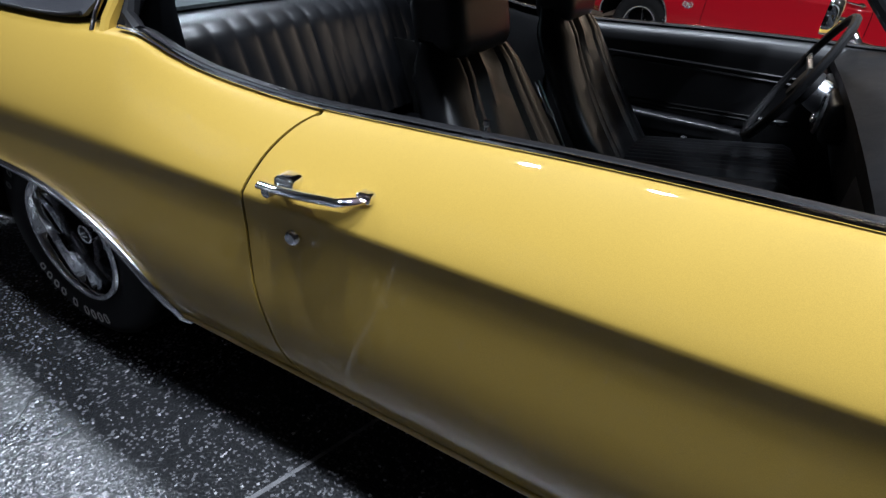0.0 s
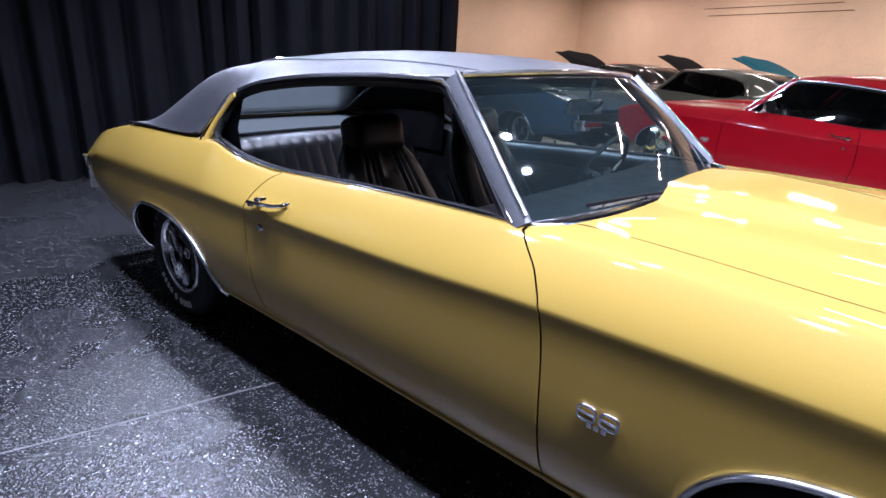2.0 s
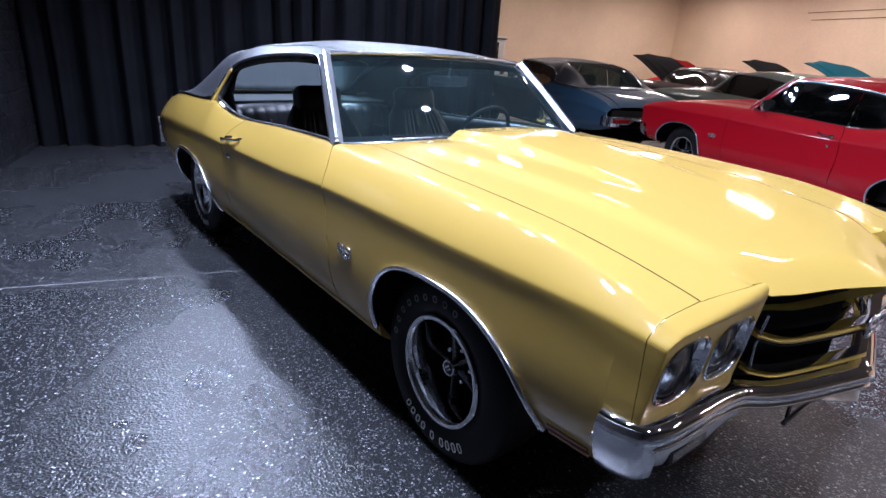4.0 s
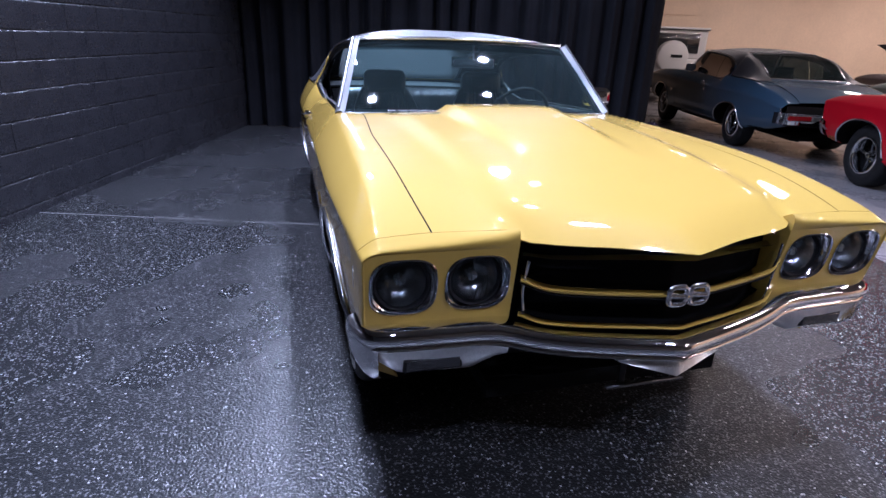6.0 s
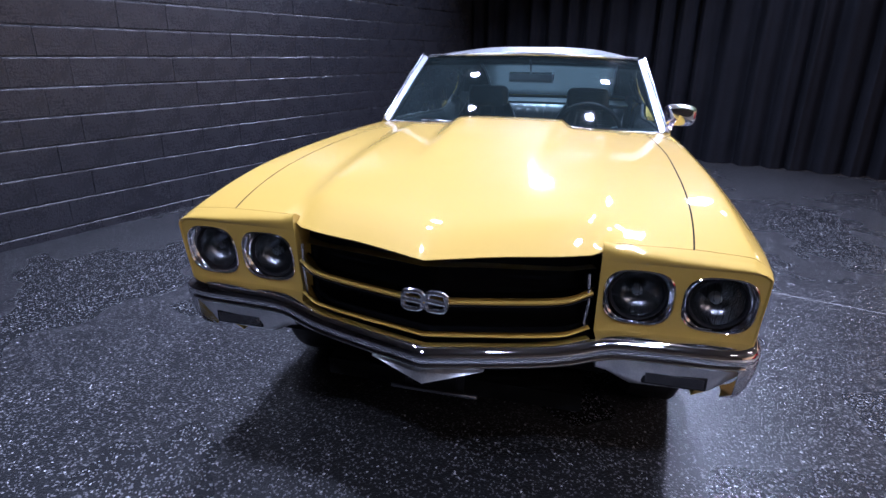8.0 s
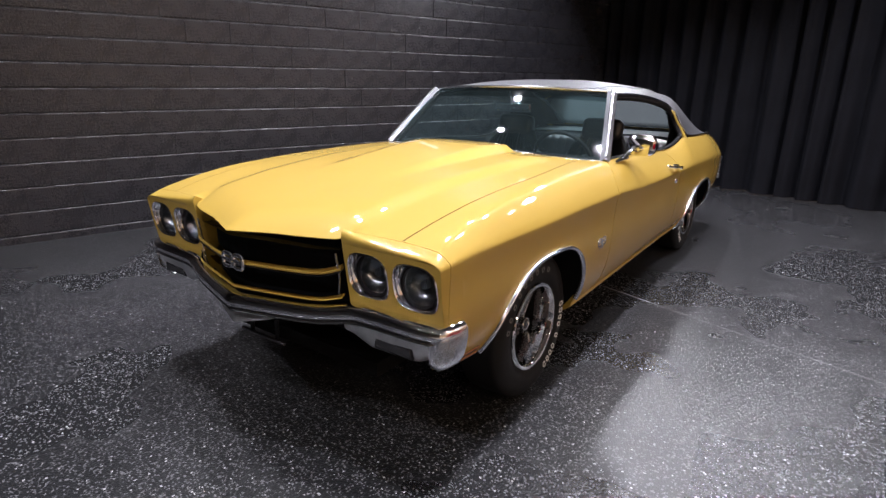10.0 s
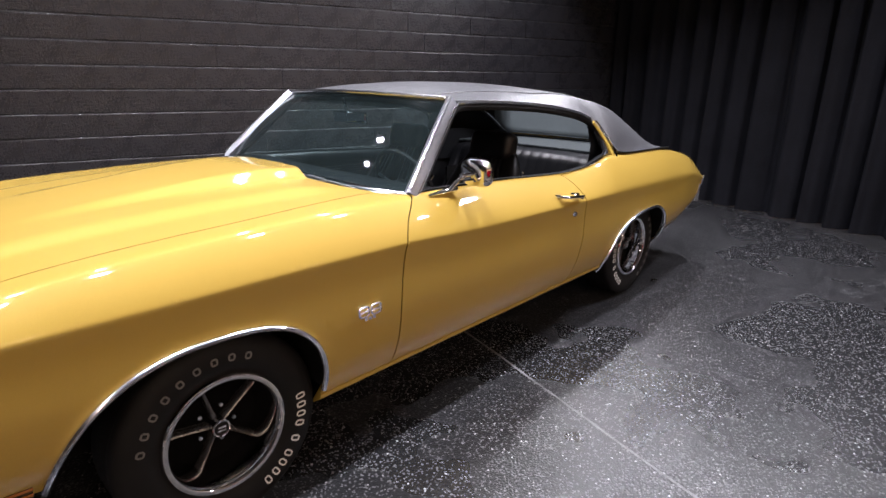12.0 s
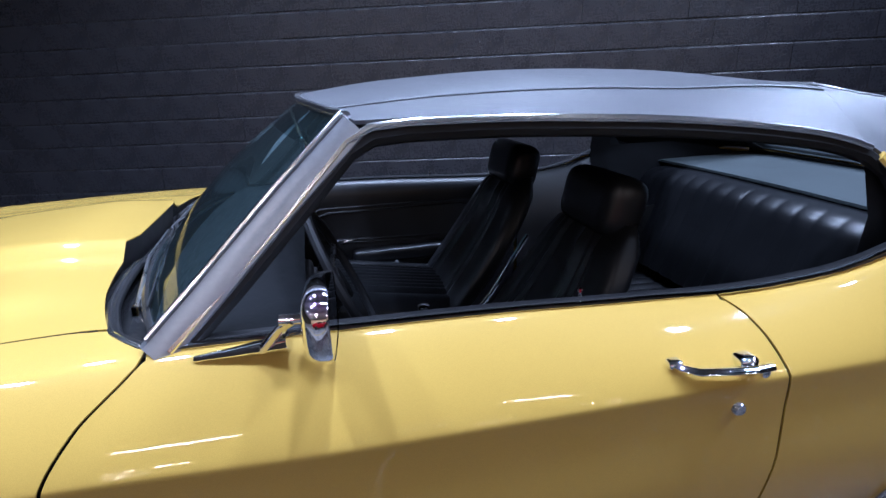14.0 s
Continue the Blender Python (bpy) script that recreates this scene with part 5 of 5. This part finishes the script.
BEIGE = simple("beige_wall_paint", (0.72, 0.56, 0.40), 0.75, vary=0.10, scale=0.9, grain=(40, 0.2, 0.004))
CEILING = simple("grey_ceiling_paint", (0.10, 0.10, 0.105), 0.8, vary=0.3, scale=2)
RUST = simple("brown_conduit_paint", (0.16, 0.07, 0.04), 0.6, vary=0.3, scale=9)
YELLOW = simple("yellow_floor_paint", (0.45, 0.33, 0.05), 0.6, vary=0.35, scale=9)
JOINT = simple("pale_joint_filler", (0.15, 0.15, 0.155), 0.6, vary=0.6, scale=25, grain=(90, 0.5, 0.004))

U0, U1, V0, V1 = -16.7, 9.0, -3.02, 16.8
sheet("floor", slab(U0 - 0.3, U1 + 0.3, V0 - 0.3, 3.05, -0.2, 0.0), FLOOR, label="black flake epoxy floor with a wet shine", category="floor")
sheet("floor_hall", slab(U0 - 0.3, U1 + 0.3, 3.05, V1 + 0.3, -0.2, -0.004), CONCRETE, label="grey sealed concrete floor of the hall", category="floor")
rows = [[room(-0.278 + 0.006 * noise.noise((v * 2.3, 0, 0)) + d * (1 + 0.5 * noise.noise((v * 9, d * 50, 3))), v, 0.0015) for d in (-0.006, 0.006)] for v in np.linspace(V0, 3.05, 120)]
sheet("floor_joint", grid(rows), JOINT, label="pale filled saw-cut joint in the floor", category="floor joint")
sheet("floor_line", slab(-6, 6, 3.40, 3.48, -0.004, -0.001), YELLOW, label="worn yellow line painted on the concrete", category="floor marking")
sheet("ceiling", slab(U0 - 0.3, U1 + 0.3, V0 - 0.3, V1 + 0.3, CEIL, CEIL + 0.2), CEILING, label="grey painted ceiling", category="ceiling")
wall = sheet("wall_block", slab(-5.2, U1, V0 - 0.22, V0 - 0.007, 0, CEIL), MORTAR, label="black painted concrete block wall", category="wall")
sheet("wall_end", slab(U0 - 0.2, U0, V0 - 0.2, V1, 0, CEIL), BEIGE, label="beige painted wall behind the parked cars", category="wall")
sheet("wall_far", slab(U0, U1, V1, V1 + 0.2, 0, CEIL), BEIGE, label="beige painted long wall of the hall", category="wall")
sheet("wall_side", slab(U0, -5.2, V0 - 0.2, V0, 0, CEIL), BEIGE, label="beige painted wall behind the curtain", category="wall")
sheet("wall_front", slab(U1, U1 + 0.2, V0 - 0.2, V1, 0, CEIL), MORTAR, label="dark painted front wall", category="wall")

# curtain
rows = []
cu, cv0, cv1 = -4.74, V0 - 0.006, 2.86
for i in range(421):
    v = cv0 + (cv1 - cv0) * i / 420
    col = []
    for j in range(15):
        z = 0.002 + (CEIL - 0.003) * j / 14
        k = 1.0 + 0.25 * (1 - j / 14)
        ph = v * 2 * math.pi / 0.30 + 2.6 * noise.noise((v * 1.3, 0, 0)) + 0.35 * noise.noise((v * 3, z * 0.6, 5))
        d = 0.055 * k * math.sin(ph) + 0.020 * k * math.sin(2 * ph + 0.8) + 0.05 * noise.noise((v * 0.8, z * 0.3, 2))
        col.append(room(cu + d, v + 0.018 * math.sin(ph * 0.5), z))
    rows.append(col)
tagged(part("curtain", grid(rows), CLOTH, None, "", thick=0.004), "floor-length black pleated velour curtain", "curtain")

# wall fittings in the hall
sheet("wall_ledge", slab(U0, U0 + 0.04, 3.2, 8.0, 2.35, 2.42), BEIGE, label="thin horizontal ledge along the beige wall", category="ledge")
pipe = move(join(tube([(-10.9, V1 - 0.02, 3.22), (-6.6, V1 - 0.02, 3.26)], 0.008), tube([(-10.7, V1 - 0.02, 3.0), (-6.3, V1 - 0.02, 3.05)], 0.009)), ROOM)
tagged(part("conduit", pipe, RUST), "two thin brown conduits fixed along the beige wall", "conduit")

# ---- cars ----
hero = make_coupe("coupe", "gold yellow two-door hardtop with black vinyl roof, parked on black floor", GOLD, VINYL, detail=2)


def parked(car, u, v, turn=0.0):
    car.matrix_world = Matrix.Translation(room(u, v, -0.004)) @ Matrix.Rotation(math.pi - TURN + radians(turn), 4, "Z")
    return car


parked(make_coupe("coupe", "bright red two-door hardtop with chrome trim on grey concrete", RED, RED, group="cars parked in the hall", detail=1), -1.02, 5.25)
parked(make_coupe("coupe", "slate blue two-door hardtop with dark vinyl roof", BLUE, VINYL, group="cars parked in the hall", detail=1), -6.28, 4.93)
parked(make_coupe("coupe", "grey-green two-door hardtop parked behind the red one", SAGE, SAGE, group="cars parked in the hall", detail=0), -4.3, 8.0)
parked(make_coupe("coupe", "dark brown two-door hardtop with its hood up", MAROON, BLACKP, group="cars parked in the hall", detail=0, hood_up=29, hood_mat=MATTBLACK), -8.4, 10.5)
parked(make_coupe("coupe", "teal two-door hardtop with its hood up", TEAL, TEAL, group="cars parked in the hall", detail=0, hood_up=29, hood_mat=MATTTEAL), -3.2, 10.5)
parked(make_coupe("coupe", "black two-door hardtop with its hood up", BLACKP, BLACKP, group="cars parked in the hall", detail=0, hood_up=30, hood_mat=MATTBLACK), -6.9, 12.9)
parked(make_coupe("coupe", "black two-door hardtop with its hood up", BLACKP, BLACKP, group="cars parked in the hall", detail=0, hood_up=29, hood_mat=MATTBLACK), -1.3, 12.9)
parked(make_coupe("coupe", "dark red two-door hardtop with its hood up", RED, RED, group="cars parked in the hall", detail=0, hood_up=28, hood_mat=MATTRED), -12.5, 15.0)


def make_utility(u, v):
    """Boxy off-road wagon, seen from behind: x forward, origin on the floor under its middle."""
    car = thing("utility_wagon", "white boxy off-road wagon with covered spare wheel on its tailgate", "car")
    part("lower_body", rounded(-2.0, 2.0, -0.86, 0.86, 0.48, 1.08, 0.05, 3), WHITEP, car)
    part("upper_body", rounded(-1.97, 0.45, -0.80, 0.80, 1.07, 1.76, 0.07, 3), WHITEP, car)
    part("roof", rounded(-2.0, 0.5, -0.82, 0.82, 1.745, 1.80, 0.025, 3), WHITEP, car, "white hard top with dark gutter")
    part("roof_gutter", rounded(-2.005, 0.505, -0.825, 0.825, 1.735, 1.75, 0.004, 1), SEAL, car)
    part("rear_window", rounded(-1.995, -1.94, -0.60, 0.60, 1.20, 1.66, 0.02, 2), SMOKED, car, "dark tinted rear window")
    for side in (1, -1):
        part("side_window", mirrored(rounded(-1.7, -0.4, 0.785, 0.815, 1.2, 1.64, 0.02, 2), side), SMOKED, car)
        lamp_part = part("tail_lamp", mirrored(rounded(-2.03, -1.98, 0.68, 0.80, 0.84, 0.98, 0.01, 2), side), REDLENS, car)
        part("lamp_bezel", mirrored(rounded(-2.02, -1.97, 0.665, 0.815, 0.825, 0.995, 0.012, 2), side), CHROME, lamp_part)
        for x in (1.2, -1.2):
            wheel = part("wheel", mirrored(move(lathe([(0.0, 0.05), (0.12, 0.05), (0.19, 0.08), (0.21, 0.1), (0.36, 0.1), (0.38, 0.06), (0.38, -0.1), (0.2, -0.1)], 36), Matrix.Translation((x, 0.74, 0.38))), side), RUBBER, car)
            part("hub_cap", mirrored(move(lathe([(0.0, 0.10), (0.09, 0.09), (0.13, 0.055)], 24), Matrix.Translation((x, 0.74, 0.38))), side), CHROME, wheel)
    spare = part("spare_wheel", move(lathe([(0.0, -0.20), (0.33, -0.20), (0.365, -0.18), (0.375, -0.14), (0.375, 0.0), (0.30, 0.02)], 48, "x"), Matrix.Translation((-2.0, 0.05, 1.12))), WHITEP, car, "white-covered spare wheel")
    part("cover_badge", rounded(-2.212, -2.198, -0.16, 0.12, 1.10, 1.17, 0.005, 1), BLACKP, spare, "plain dark badge")
    part("rear_bumper", rounded(-2.14, -2.0, -0.84, 0.84, 0.50, 0.62, 0.02, 2), CHROME, car)
    part("hood", rounded(0.4, 1.98, -0.80, 0.80, 1.06, 1.14, 0.03, 3), WHITEP, car)
    part("chassis", box(-1.9, 1.9, -0.5, 0.5, 0.36, 0.5), CAVITY, car)
    car.matrix_world = Matrix.Translation(room(u, v, -0.004)) @ Matrix.Rotation(math.pi - TURN, 4, "Z")


make_utility(-13.0, 5.35)

# ---- small things at the curtain's foot ----
PURPLE = simple("purple_plastic", (0.03, 0.02, 0.07), 0.3, vary=0.2, scale=12)
can = thing("shop_vacuum", "small dark purple canister cleaner beside the curtain", "vacuum cleaner")
part("canister", lathe([(0.0, 0.03), (0.12, 0.03), (0.14, 0.06), (0.145, 0.20), (0.12, 0.28), (0.06, 0.32), (0.0, 0.325)], 32, "z"), PURPLE, can)
part("handle", tube([(-0.07, 0, 0.30), (-0.05, 0, 0.37), (0.05, 0, 0.37), (0.07, 0, 0.30)], 0.012), CHROME, can, "bright carrying handle")
for i in range(4):
    a = math.pi / 2 * i + 0.6
    part("castor", move(lathe([(0.0, 0.012), (0.022, 0.012), (0.025, 0.0), (0.022, -0.012), (0.0, -0.012)], 14), Matrix.Translation((0.11 * math.cos(a), 0.11 * math.sin(a), 0.025))), SEAL, can)
can.matrix_world = Matrix.Translation(room(-5.05, 3.05, 0)) @ Matrix.Scale(0.8, 4)
foot = tagged(part("curtain_base_plate", move(rounded(-0.20, 0.20, -0.12, 0.12, 0.0, 0.012, 0.004, 1), Matrix.Translation(room(-4.55, 2.70, 0)) @ ROOM), STEEL), "flat steel foot plate of the curtain stand", "base plate")

# ---- the wall's blocks ----
def block_mesh(long):
    bm = box(-long / 2 + 0.0012, long / 2 - 0.0012, -0.030, 0.0, 0.003, 0.197)
    front = [e for e in bm.edges if all(v.co.y > -0.01 for v in e.verts)]
    upper = [e for e in front if all(v.co.z > 0.1 for v in e.verts)]
    bmesh.ops.bevel(bm, geom=upper, offset=0.015, segments=4, profile=0.5, affect="EDGES")
    lower = [e for e in bm.edges if all(v.co.y > -0.001 and v.co.z < 0.01 for v in e.verts)]
    bmesh.ops.bevel(bm, geom=lower, offset=0.003, segments=1, profile=0.5, affect="EDGES")
    mesh = bpy.data.meshes.new("block")
    bm.to_mesh(mesh)
    bm.free()
    mesh.materials.append(BLOCK)
    return mesh


WHOLE = block_mesh(0.4)
far = bmesh.new()
for row in range(-1, 22):
    for col in range(-13, 23):
        u, z = col * 0.4 + (0.2 if row % 2 else 0.0), 0.07 + 0.2 * row
        if z + 0.2 > CEIL or not -5.0 < u < U1 - 0.2:
            continue
        jog = Matrix.Translation(room(u + random.uniform(-0.002, 0.002), V0 + random.uniform(-0.003, 0.003), z)) @ ROOM @ Matrix.Rotation(radians(random.uniform(-0.25, 0.25)), 4, "Z") @ Matrix.Rotation(radians(random.uniform(-0.3, 0.3)), 4, "X")
        if -3.3 < u < 3.5 and 0.2 < z < 2.6:
            ob = new("block", WHOLE)
            ob.parent, ob.matrix_world = wall, jog
        else:
            far.from_mesh(WHOLE)
            far.verts.ensure_lookup_table()
            for v in far.verts[-len(WHOLE.vertices):]:
                v.co = jog @ v.co
rest = part("blocks", far, BLOCK, wall, flat=True)
rest["kind"] = "stuff"
